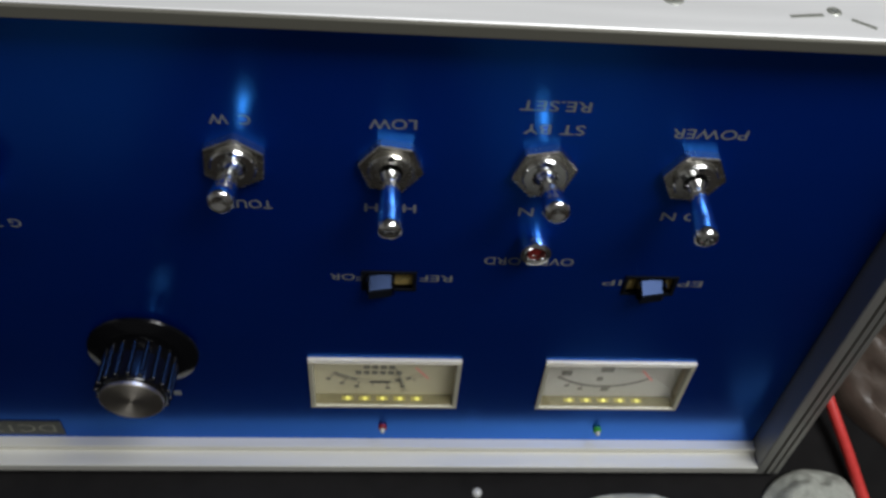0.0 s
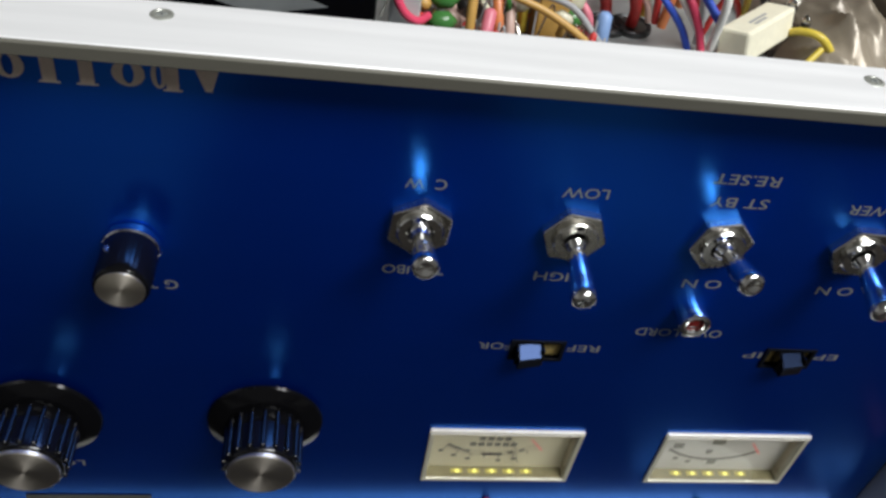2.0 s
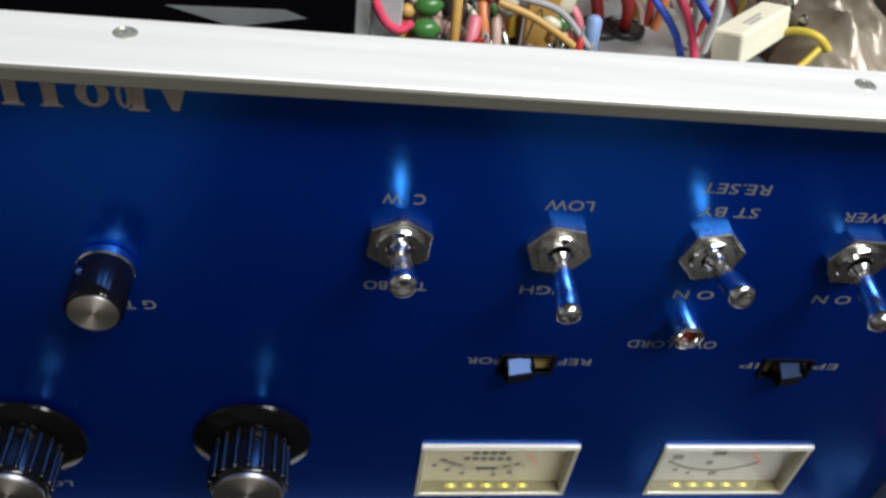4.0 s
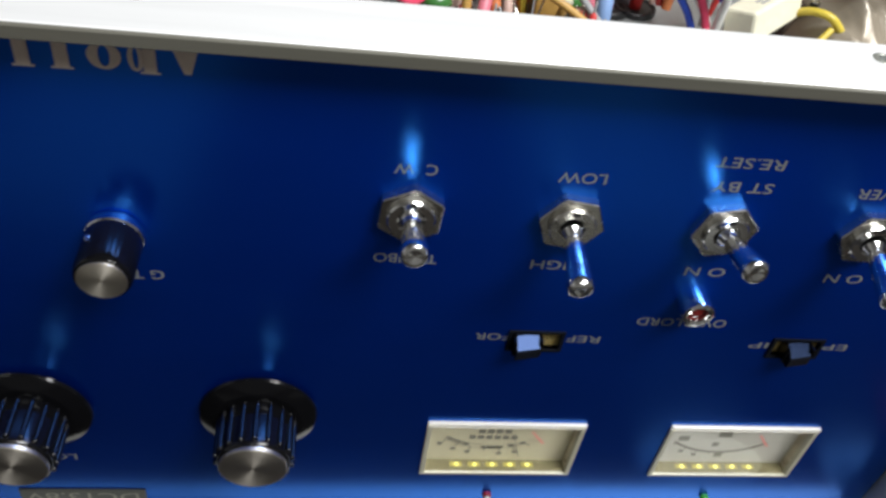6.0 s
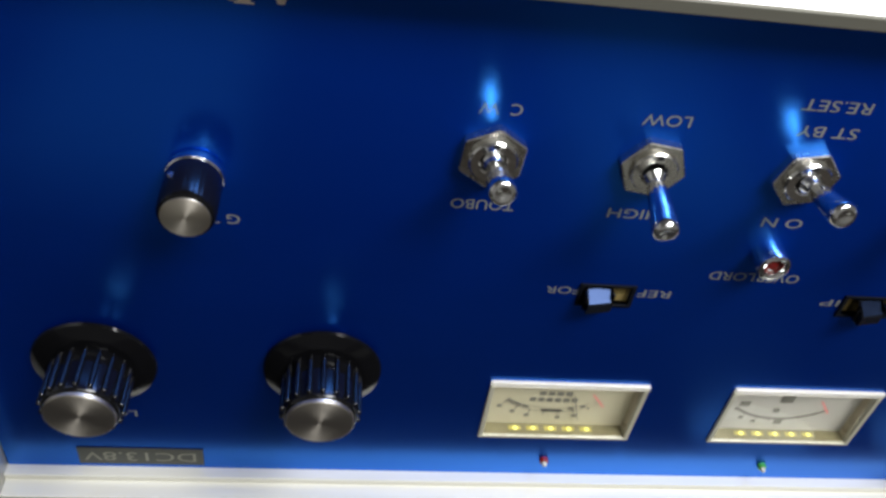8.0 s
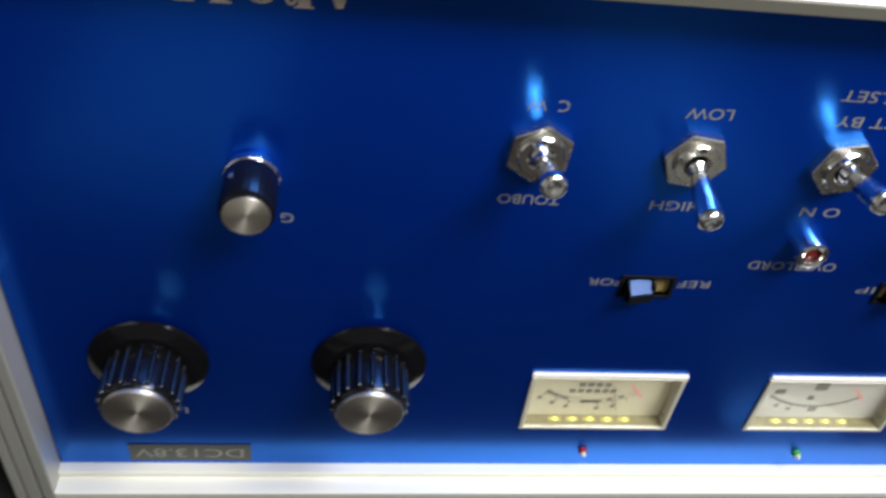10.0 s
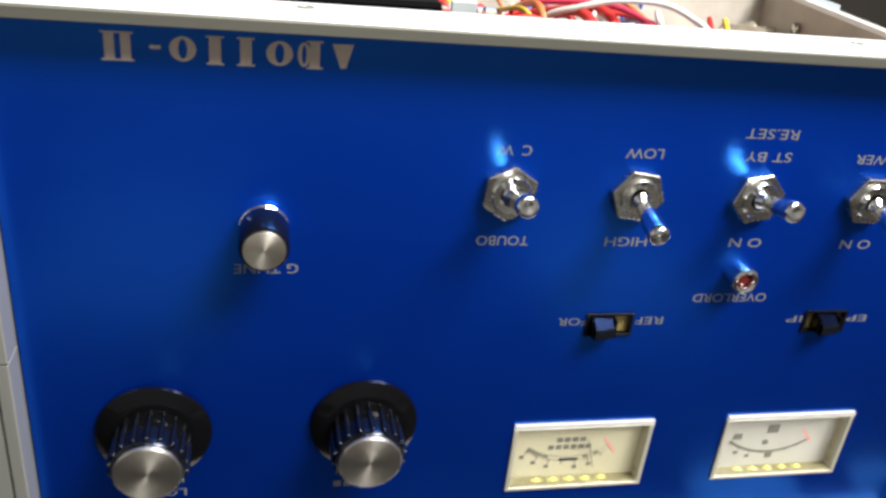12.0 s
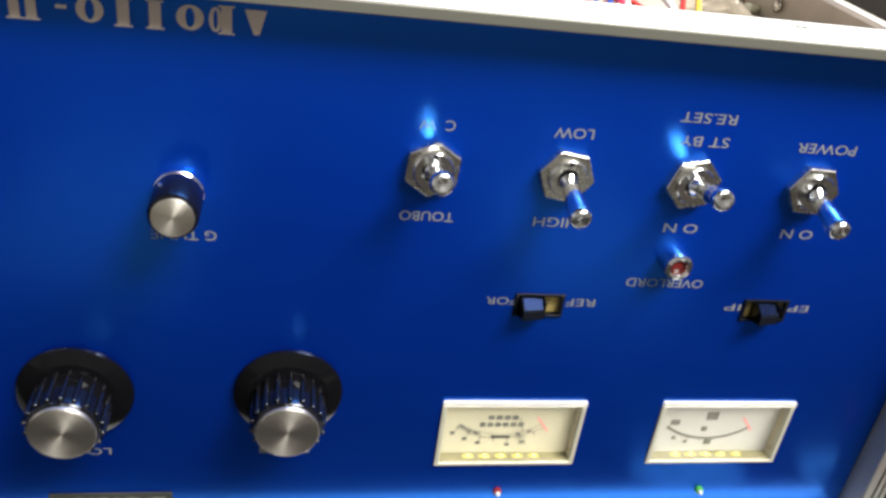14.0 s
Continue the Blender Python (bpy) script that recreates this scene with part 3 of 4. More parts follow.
def meter(h, paper, words, ticks, arcs):
    x0, x1, z0, z1 = h
    k = hub("panel_meter", pose(x0, 0, z0), amp, "small edgewise panel meter with " + words + " dial, head down")
    w, d, deep = x1 - x0, z1 - z0, 0.0037
    part("dial", box(0, w, deep, deep + 0.0008, 0, d), paper, k, words + " dial plate")
    t = 0.0009
    part("rim", box(-0.0004, w + 0.0004, -0.0011, 0.0012, d - t - 0.0004, d + 0.0005, 0.0004), METER_CLEAR, k, "clear plastic rim").visible_shadow = False
    part("rim", box(-0.0004, w + 0.0004, -0.0007, 0.0012, -0.0006, 0.0004, 0.0002), METER_EDGE, k, "clear plastic rim")
    part("rim", box(-0.0004, t, -0.0007, 0.0012, 0.0004, d - t, 0.0002), METER_EDGE, k, "clear plastic rim")
    part("rim", box(w - t, w + 0.0004, -0.0007, 0.0012, 0.0004, d - t, 0.0002), METER_EDGE, k, "clear plastic rim")
    part("inner_wall", box(0.0002, 0.0008, 0.0013, deep, 0.0002, d - 0.0002), METER_EDGE, k)
    # Right and lower inner walls are darker in tone than the left one.
    part("inner_wall", box(w - 0.0008, w - 0.0002, 0.0013, deep, 0.0002, d - 0.0002), METER_WALL, k, "dull tan side wall")
    part("inner_wall", box(0.0009, w - 0.0009, 0.0001, deep, 0.0002, 0.0006), METER_FLOOR, k, "dark olive lower wall")
    part("inner_wall", box(0.0008, w - 0.0008, 0.0013, deep, d - 0.0008, d - 0.0002), METER_CLEAR, k, "clear upper wall").visible_shadow = False
    for i in range(5):
        a = w * 0.2 + i * w * 0.122
        part("yellow_window", box(a, a + w * 0.080, 0.0014, deep - 0.0009, 0.0005, 0.0008, 0.0001, 1), YELLOW_LENS, k, "yellow window in the lower wall")
        # The window's glint is put into this dome's bright yellow colour.
        part("window_glint", lathe([(0.0007, 0.0), (0.0006, -0.0002), (0.0003, -0.0003), (0, -0.00035)], 12), YELLOW_BRIGHT, k, "small dome painted as the window's bright glint", pose(a + w * 0.043, 0.0020, 0.0008, -90))
    pane = part("glass_pane", box(t, w - t, -0.0004, -0.0001, 0.0005, d - t), PANE, k, "clear front pane")
    pane.visible_shadow = False
    # curved scale, head down
    cx, cz, r = w * 0.46, 0.0286, 0.0221
    for inner, thick in arcs:
        bm = bmesh.new()
        for i in range(24):
            a0, a1 = radians(-128 + i * 76 / 24), radians(-128 + (i + 1) * 76 / 24)
            q = [(cx + rr * math.cos(a), cz + rr * math.sin(a)) for rr, a in ((r - inner, a0), (r - inner + thick, a0), (r - inner + thick, a1), (r - inner, a1))]
            bm.faces.new([bm.verts.new((x, deep - 0.0001, z)) for x, z in q])
        part("scale_line", bm, DIAL_INK, k)
    for i in range(7):
        a = radians(-126 + i * 10.5)
        c, s = math.cos(a), math.sin(a)
        bm = bmesh.new()
        q = [(cx + rr * c - o * s, cz + rr * s + o * c) for rr, o in ((r, -0.0002), (r + 0.0015, -0.0002), (r + 0.0015, 0.0002), (r, 0.0002))]
        bm.faces.new([bm.verts.new((x, deep - 0.00012, z)) for x, z in q])
        part("tick", bm, DIAL_INK, k)
        if i in ticks:
            p = (cx + (r + 0.0027) * c, cz + (r + 0.0027) * s)
            part("numeral_bar", box(p[0] - 0.0007, p[0] + 0.0007, deep - 0.00015, deep, p[1] - 0.0006, p[1] + 0.0006), DIAL_INK, k)
    c, s = math.cos(radians(-53.5)), math.sin(radians(-53.5))
    bm = bmesh.new()
    q = [(cx + rr * c - e * s, cz + rr * s + e * c) for rr, e in ((r - 0.0046, -0.0003), (r + 0.0022, -0.0003), (r + 0.0022, 0.0003), (r - 0.0046, 0.0003))]
    bm.faces.new([bm.verts.new((x, deep - 0.00018, z)) for x, z in q])
    part("red_zone", bm, DIAL_RED, k, "red end of the scale")
    return k, w, d, deep


k, w, d, deep = meter(METERS[0], DIAL, "cream", (0, 1, 2, 4, 5), ((0.0, 0.00024), (0.0015, 0.00024)))
for z, a, b, n in ((0.0144, 0.0148, 0.0245, 4), (0.0117, 0.0125, 0.0265, 6)):
    for i in range(n):
        u = a + (b - a) * i / n
        part("word_bar", box(u, u + (b - a) / n * 0.74, deep - 0.00016, deep, z - 0.0008, z + 0.0008), DIAL_INK, k)
part("thick_mark", box(0.0165, 0.0225, deep - 0.00017, deep, 0.0066, 0.0073), W_BLACK, k)
for i, (turn, span) in enumerate(((-124, 3.0), (-117, 3.0), (-110, 2.5), (-75, 2.0), (-66, 2.0))):
    part("scale_block", box(-0.0004 * span, 0.0004 * span, deep - 0.00016, deep, -0.00035, 0.00035), DIAL_INK, k,
         m=pose(w * 0.46 + 0.0214 * math.cos(radians(turn)), 0, 0.0286 + 0.0214 * math.sin(radians(turn)), 0, -(turn + 90), 0))
part("needle", box(-0.00012, 0.00012, deep - 0.0014, deep - 0.0011, 0.0, 0.0110), DIAL_INK, k, "thin dark needle", pose(0.0272, 0, 0.0045, 0, -16, 0))
k, w, d, deep = meter(METERS[1], DIAL_WHITE, "white", (1, 2), ((0.0, 0.0010),))
for u, z, sx, sz in ((0.0078, 0.0125, 0.0015, 0.0011), (0.0195, 0.0150, 0.0019, 0.0016), (0.0180, 0.0098, 0.0009, 0.0009), (0.0205, 0.0046, 0.0012, 0.0011)):
    part("word_bar", box(u - sx, u + sx, deep - 0.00016, deep, z - sz, z + sz), DIAL_INK, k, m=pose(0, 0, 0))

# printed words
for text, x0, x1, z, h in (
        ("C  W", -0.0160, -0.0076, 0.1228, 0.0026), ("LOW", 0.0164, 0.0262, 0.1228, 0.0026), ("RE.SET", 0.0470, 0.0615, 0.1288, 0.0026),
        ("ST BY", 0.0484, 0.0613, 0.1227, 0.0026), ("POWER", 0.0799, 0.0962, 0.1227, 0.0026), ("TOUBO", -0.0184, -0.0050, 0.0988, 0.0026),
        ("HIGH", 0.0155, 0.0270, 0.0986, 0.0026), ("O N", 0.0505, 0.0598, 0.0984, 0.0026), ("O N", 0.0838, 0.0930, 0.0980, 0.0026),
        ("OVERLORD", 0.0443, 0.0662, 0.0815, 0.0026), ("FOR", 0.0070, 0.0150, 0.0745, 0.0023), ("REF", 0.0290, 0.0370, 0.0745, 0.0023),
        ("IP", 0.0748, 0.0797, 0.0742, 0.0021), ("EP", 0.0941, 0.1004, 0.0742, 0.0021), ("G TUNE", -0.0768, -0.0617, 0.0910, 0.0026)):
    lettering(text, x0, x1, z, h, INK, panel, label="white printed letters")
lettering("LOAD", -0.1035, -0.0900, 0.0222, 0.0024, INK, panel, label="white printed letters")
for i in range(5):
    part("printed_bar", box(-0.0505 + i * 0.0029, -0.0484 + i * 0.0029, -0.00014, -0.00002, 0.0212, 0.0232), INK, panel)

# large emblem near the top rail, drawn as plain shapes
def emblem_shape(kind, x0, x1, z0=0.1406, z1=0.1459):
    bm = bmesh.new()
    if kind == "oval":
        cx, cz, n = (x0 + x1) / 2, (z0 + z1) / 2, 28
        rings = [[bm.verts.new((cx + (x1 - x0) / 2 * u * math.cos(2 * math.pi * i / n), -0.00012, cz + (z1 - z0) / 2 * v * math.sin(2 * math.pi * i / n))) for i in range(n)] for u, v in ((1, 1), (0.34, 0.78))]
        for i in range(n):
            bm.faces.new((rings[0][i], rings[0][(i + 1) % n], rings[1][(i + 1) % n], rings[1][i]))
        q = []
    elif kind == "wedge":
        q = [(x0, z1), ((x0 + x1) / 2 - 0.0004, z0), ((x0 + x1) / 2 + 0.0008, z0), (x1, z1)]
    elif kind == "dash":
        q = [(x0, 0.1430), (x1, 0.1430), (x1, 0.1438), (x0, 0.1438)]
    else:
        q = [(x0, z0), (x1, z0), (x1, z1), (x0, z1)]
    quads = [q] if q else []
    if kind == "bar":
        quads += [[(x0 - 0.0006, a), (x1 + 0.0006, a), (x1 + 0.0006, a + 0.0004), (x0 - 0.0006, a + 0.0004)] for a in (z0 - 0.0004, z1)]
    for quad in quads:
        bm.faces.new([bm.verts.new((x, -0.00012, z)) for x, z in quad])
    bmesh.ops.recalc_face_normals(bm, faces=bm.faces[:])
    part("emblem_shape", bm, INK_TAN, panel, "champagne printed emblem shape")


for kind, x0, x1 in (("bar", -0.1008, -0.0988), ("bar", -0.0976, -0.0956), ("dash", -0.0919, -0.0897), ("oval", -0.0880, -0.0826), ("bar", -0.0800, -0.0776),
                     ("bar", -0.0737, -0.0713), ("oval", -0.0683, -0.0627), ("oval", -0.0617, -0.0590), ("bar", -0.0592, -0.0570), ("wedge", -0.0544, -0.0498)):
    emblem_shape(kind, x0 - 0.0012, x1 - 0.0012)

# embossed tape near the lower ledge
tape = part("embossed_tape", box(-0.1075, -0.0745, -0.0004, -0.00005, -0.0008, 0.0066, 0.0001, 1), TAPE, amp, "dark embossed label tape")
lettering("DC13.8V", -0.1060, -0.0765, 0.0030, 0.0040, TAPE_INK, tape, y=-0.00048, label="raised pale letters")

# ---- inside the case ----
box_black = part("transformer_box", box(-0.106, -0.0215, 0.052, 0.150, 0.1016, 0.1450, 0.001), BLACK, amp, "black glossy box")
# Grey quad painted as the rail's reflection in the glossy box front.
bm = bmesh.new()
bm.faces.new([bm.verts.new((x, 0.0518, z)) for x, z in ((-0.0640, 0.1328), (-0.0490, 0.1285), (-0.0325, 0.1318), (-0.0375, 0.1336))])
part("painted_reflection", bm, CHASSIS, box_black, "grey patch painted as the lit rail's reflection")
part("transformer_foot", box(-0.118, -0.106, 0.060, 0.140, 0.1016, 0.1300, 0.001), BLACK_MATT, amp)
part("bracket", box(-0.0180, -0.0105, 0.0580, 0.0592, 0.1016, 0.1450, 0.0004, 1), PALE_METAL, amp, "pale grey upright bracket")
part("circuit_board", box(-0.0115, 0.0480, 0.0480, 0.1350, 0.1040, 0.1056), PCB, amp, "dark crowded circuit board")
part("tie_post", bar((-0.0285, 0.0470, 0.1016), (-0.0285, 0.0470, 0.1240), 0.0011), W_OCHRE, amp)


def wire(mat, r, *points, name="wire", label=""):
    return part(name, tube(points, r), mat, amp, label, smooth=60)


# axial bodies and tubular parts near the rail
part("green_resistor", bar((-0.0068, 0.0710, 0.1265), (0.0008, 0.0712, 0.1275), 0.0026, rounded=0.8), W_GREEN, amp, "round green resistor", smooth=60)
part("green_resistor", bar((-0.0078, 0.0640, 0.1240), (-0.0002, 0.0642, 0.1245), 0.0026, rounded=0.8), W_GREEN, amp, "round green resistor", smooth=60)
for x, y, z, mat in ((-0.0112, 0.071, 0.122, W_RED), (-0.0090, 0.069, 0.1245, W_OCHRE), (-0.0105, 0.066, 0.120, W_YELLOW), (-0.0070, 0.060, 0.118, W_RED), (-0.0030, 0.059, 0.117, W_SALMON),
                     (0.0010, 0.060, 0.119, W_CREAM), (0.0125, 0.061, 0.117, W_CREAM), (-0.0125, 0.063, 0.118, W_OCHRE)):
    part("disc_capacitor", bar((x, y, z), (x + 0.0010, y + 0.0005, z + 0.0034), 0.0019, rounded=0.6), mat, amp, smooth=60)
for a, b, r, mat, label in (
        ((0.0040, 0.066, 0.113), (0.0042, 0.072, 0.134), 0.0013, W_OCHRE, "ochre tubular capacitor"),
        ((0.0072, 0.063, 0.115), (0.0092, 0.070, 0.126), 0.0017, W_PINK, "pink tubular capacitor"),
        ((0.0125, 0.066, 0.116), (0.0106, 0.072, 0.129), 0.0014, W_ORANGE, "orange tubular capacitor"),
        ((0.0160, 0.068, 0.112), (0.0152, 0.076, 0.126), 0.0014, W_SALMON, "salmon tubular capacitor"),
        ((0.0195, 0.082, 0.120), (0.0215, 0.090, 0.130), 0.0030, W_CREAM, "cream waxed capacitor"),
        ((0.0370, 0.093, 0.116), (0.0400, 0.098, 0.126), 0.0034, W_CREAM, "cream capacitor"),
        ((0.0370, 0.090, 0.112), (0.0372, 0.092, 0.117), 0.0036, W_GREEN, "green banded end"),
        ((0.0452, 0.083, 0.108), (0.0452, 0.086, 0.120), 0.0022, W_LTBLUE, "pale blue capacitor")):
    part("capacitor", bar(a, b, r, rounded=0.5), mat, amp, label, smooth=60)
part("yellow_block", box(0.0265, 0.0355, 0.0880, 0.0960, 0.1016, 0.1235, 0.0006), W_OCHRE, amp, "ochre block capacitor")
part("terminal_strip", box(0.020, 0.046, 0.0600, 0.0640, 0.1100, 0.1160, 0.0005), W_SALMON, amp, "tan terminal strip")
random.seed(7)
for i in range(130):
    x, y, z = random.uniform(-0.011, 0.048), random.uniform(0.056, 0.130), random.uniform(0.109, 0.127)
    mat = random.choice((W_GREY, W_CREAM, NICKEL, W_BLACK, W_SALMON, W_OCHRE, W_BLACK, W_RED, W_GREEN))
    dx, dy, dz = random.uniform(-0.006, 0.006), random.uniform(-0.004, 0.006), random.uniform(-0.005, 0.003)
    part("small_component", bar((x, y, z - 0.004), (x + dx, y + dy, z + dz), random.uniform(0.0008, 0.0019), seg=10, rounded=0.8), mat, amp, smooth=60)
    wire(random.choice((NICKEL, W_GREY)), 0.0003, (x + dx, y + dy, z + dz), (x + dx * 1.3, y + dy * 1.5, z + dz + 0.001), (x + dx * 2, y + dy * 2.2, 0.1016), name="lead")
for x, y in ((0.0555, 0.112), (0.0642, 0.113)):
    part("grommet", bar((x, y, 0.1016), (x, y, 0.1030), 0.0068), W_BLACK, amp, "black rubber grommet", smooth=40)

# wires
wire(W_OCHRE, 0.0011, (0.0150, 0.073, 0.1285), (0.0250, 0.071, 0.1255), (0.0370, 0.068, 0.1190), (0.0430, 0.066, 0.1130), label="ochre wire")
wire(W_GREY, 0.0010, (0.0200, 0.078, 0.1280), (0.0330, 0.079, 0.1240), (0.0420, 0.075, 0.1160), label="grey wire")
wire(W_ORANGE, 0.0012, (0.0140, 0.060, 0.1180), (0.0220, 0.059, 0.1200), (0.0320, 0.059, 0.1170), label="orange wire")
wire(W_RED, 0.0019, (0.0555, 0.112, 0.1020), (0.0520, 0.108, 0.1130), (0.0440, 0.098, 0.1270), (0.0400, 0.112, 0.1330), (0.0300, 0.140, 0.1250), label="thick red wire")
wire(W_RED, 0.0019, (0.0642, 0.113, 0.1020), (0.0620, 0.108, 0.1120), (0.0540, 0.100, 0.1260), (0.0500, 0.118, 0.1330), (0.0420, 0.150, 0.1240), label="thick red wire")
wire(W_BLUE, 0.0011, (0.0735, 0.084, 0.1080), (0.0690, 0.087, 0.1170), (0.0600, 0.094, 0.1270), (0.0640, 0.112, 0.1310), (0.0720, 0.150, 0.1220), label="blue wire")
wire(W_WHITE, 0.0012, (0.0790, 0.085, 0.1090), (0.0730, 0.085, 0.1180), (0.0650, 0.091, 0.1290), (0.0700, 0.112, 0.1340), (0.0860, 0.140, 0.1240), label="white wire")
wire(W_ROSE, 0.0012, (0.0750, 0.080, 0.1110), (0.0720, 0.083, 0.1200), (0.0660, 0.090, 0.1290), (0.0560, 0.120, 0.1340), (0.0300, 0.150, 0.1280), label="pink wire")
wire(W_GREY, 0.0012, (0.0830, 0.103, 0.1040), (0.0790, 0.098, 0.1180), (0.0720, 0.093, 0.1310), label="grey wire")
wire(W_RED, 0.0010, (0.0830, 0.102, 0.1060), (0.0840, 0.100, 0.1160), (0.0860, 0.098, 0.1280), (0.0940, 0.118, 0.1320), label="red wire")
wire(W_RED, 0.0010, (0.1020, 0.117, 0.1060), (0.0930, 0.108, 0.1170), (0.0800, 0.098, 0.1260), (0.0640, 0.118, 0.1310), (0.0400, 0.130, 0.1300), label="red wire")
wire(W_PINK, 0.0009, (0.0450, 0.076, 0.1100), (0.0560, 0.080, 0.1100), (0.0690, 0.078, 0.1060), label="pink wire")
wire(W_YELLOW, 0.0011, (0.1010, 0.114, 0.1080), (0.0970, 0.108, 0.1180), (0.0930, 0.100, 0.1290), (0.0970, 0.112, 0.1330), label="yellow wire")
wire(W_YELLOW, 0.0012, (0.1040, 0.096, 0.1120), (0.1060, 0.089, 0.1180), (0.1110, 0.084, 0.1190), (0.1170, 0.083, 0.1130), (0.1200, 0.081, 0.1060), label="yellow wire")
wire(W_YELLOW, 0.0010, (0.0960, 0.082, 0.1100), (0.1010, 0.078, 0.1080), (0.1070, 0.080, 0.1120), (0.1120, 0.083, 0.1160), label="yellow wire")
wire(W_YELLOW, 0.0010, (0.0240, 0.100, 0.1060), (0.0250, 0.108, 0.1230), (0.0220, 0.118, 0.1310), (0.0180, 0.140, 0.1260), label="yellow wire")
wire(W_ORANGE, 0.0013, (0.0280, 0.102, 0.1060), (0.0285, 0.110, 0.1240), (0.0270, 0.120, 0.1330), (0.0250, 0.145, 0.1260), label="orange wire")
wire(W_WHITE, 0.0013, (0.0360, 0.104, 0.1080), (0.0420, 0.110, 0.1250), (0.0520, 0.124, 0.1330), (0.0540, 0.150, 0.1260), label="white wire")
wire(W_ROSE, 0.0011, (-0.0185, 0.060, 0.1400), (-0.0170, 0.057, 0.1345), (-0.0145, 0.056, 0.1300), (-0.0110, 0.057, 0.1275), (-0.0080, 0.062, 0.1265), label="rose wire curling over the bracket")
wire(W_BLACK, 0.0010, (-0.0160, 0.064, 0.1280), (-0.0120, 0.062, 0.1230), (-0.0080, 0.058, 0.1150), label="black wire")
wire(W_RED, 0.0010, (-0.0170, 0.068, 0.1310), (-0.0150, 0.062, 0.1270), (-0.0080, 0.066, 0.1240), (-0.0020, 0.068, 0.1200), label="red wire")
wire(W_RED, 0.0010, (-0.0100, 0.060, 0.1160), (-0.0040, 0.058, 0.1180), (0.0030, 0.058, 0.1150), label="red wire")

random.seed(11)
for i in range(16):
    mat = random.choice((W_RED, W_RED, W_WHITE, W_PINK, W_ORANGE, W_GREY, W_YELLOW, W_BLUE))
    x, y = random.uniform(0.0, 0.085), random.uniform(0.125, 0.160)
    x2, y2 = x + random.uniform(-0.035, 0.035), random.uniform(0.150, 0.210)
    top = random.uniform(0.122, 0.134)
    wire(mat, random.uniform(0.0008, 0.0014), (x, y, 0.1060), ((3 * x + x2) / 4, y + 0.006, top - 0.006), ((x + x2) / 2, (y + y2) / 2, top), ((x + 3 * x2) / 4, y2 - 0.008, top - 0.004), (x2, y2, 0.1060))

# loose red and orange loops over the board
random.seed(31)
for i in range(14):
    mat = (W_RED, W_RED, W_SALMON, W_ORANGE, W_RED, W_PINK, W_YELLOW)[i % 7]
    x, y = random.uniform(0.004, 0.080), random.uniform(0.095, 0.135)
    turn, reach = random.uniform(0, 2 * math.pi), random.uniform(0.012, 0.026)
    dx, dy, top = reach * math.cos(turn), 0.5 * reach * math.sin(turn), random.uniform(0.121, 0.131)
    wire(mat, random.uniform(0.0010, 0.0016), (x - dx, y - dy, 0.1080), (x - 0.8 * dx, y - 0.8 * dy, top - 0.006), (x, y + 0.004, top), (x + 0.8 * dx, y + 0.8 * dy, top - 0.005), (x + dx, y + dy, 0.1080), label="loose hook-up wire loop")

# cement resistor lying aslant
res = part("cement_resistor", box(-0.0150, 0.0140, -0.0050, 0.0044, -0.0046, 0.0046, 0.0009), CEMENT, amp, "white rectangular cement resistor", pose(0.0920, 0.0870, 0.1178, 0, 0, 42) @ pose(0, 0, 0, -14, 0, 0))
part("printed_bar", box(-0.0070, 0.0030, -0.0012, -0.0002, 0.00462, 0.00467), W_GREY, res)
part("printed_bar", box(-0.0070, 0.0000, -0.0028, -0.0019, 0.00462, 0.00467), W_GREY, res)
wire(NICKEL, 0.0006, (0.1050, 0.0970, 0.1170), (0.1090, 0.1010, 0.1180), (0.1130, 0.1060, 0.1150), name="lead")
part("solder_lug", bar((0.1080, 0.104, 0.113), (0.1150, 0.110, 0.120), 0.0022), NICKEL, amp, smooth=60)
# wrapped valve lying at the side wall
def wrinkled_wrap():
    """A film drawn over a long body, with sharp folds running along and across it."""
    bm = bmesh.new()
    n, k = 90, 60
    rows = []
    for i in range(n + 1):
        row = []
        for j in range(k + 1):
            u, v = i / n, j / k
            x, y = 0.1075 + 0.0375 * v, 0.0700 + 0.0980 * u
            swell = math.sin(math.pi * min(1, max(0, v))) ** 0.5 * min(1, u * 5) ** 0.6
            q = Vector((x * 75 + y * 38, y * 26 - x * 14, 0.3))
            fold = 1 - 2 * abs(noise.noise(q)) + 0.5 * (1 - 2 * abs(noise.noise(q * 2.3))) + 0.2 * noise.noise(q * 6)
            row.append(bm.verts.new((x, y, 0.1030 + swell * (0.0150 + 0.0060 * fold))))
        rows.append(row)
    for i in range(n):
        for j in range(k):
            bm.faces.new((rows[i][j], rows[i + 1][j], rows[i + 1][j + 1], rows[i][j + 1]))
    r = bmesh.ops.extrude_face_region(bm, geom=bm.faces[:])
    for g in r["geom"]:
        if isinstance(g, bmesh.types.BMVert):
            g.co.z = 0.1018
    bmesh.ops.recalc_face_normals(bm, faces=bm.faces[:])
    part("valve_wrap", bm, WRAP, amp, "wrinkled brown-grey film over a valve", smooth=70)


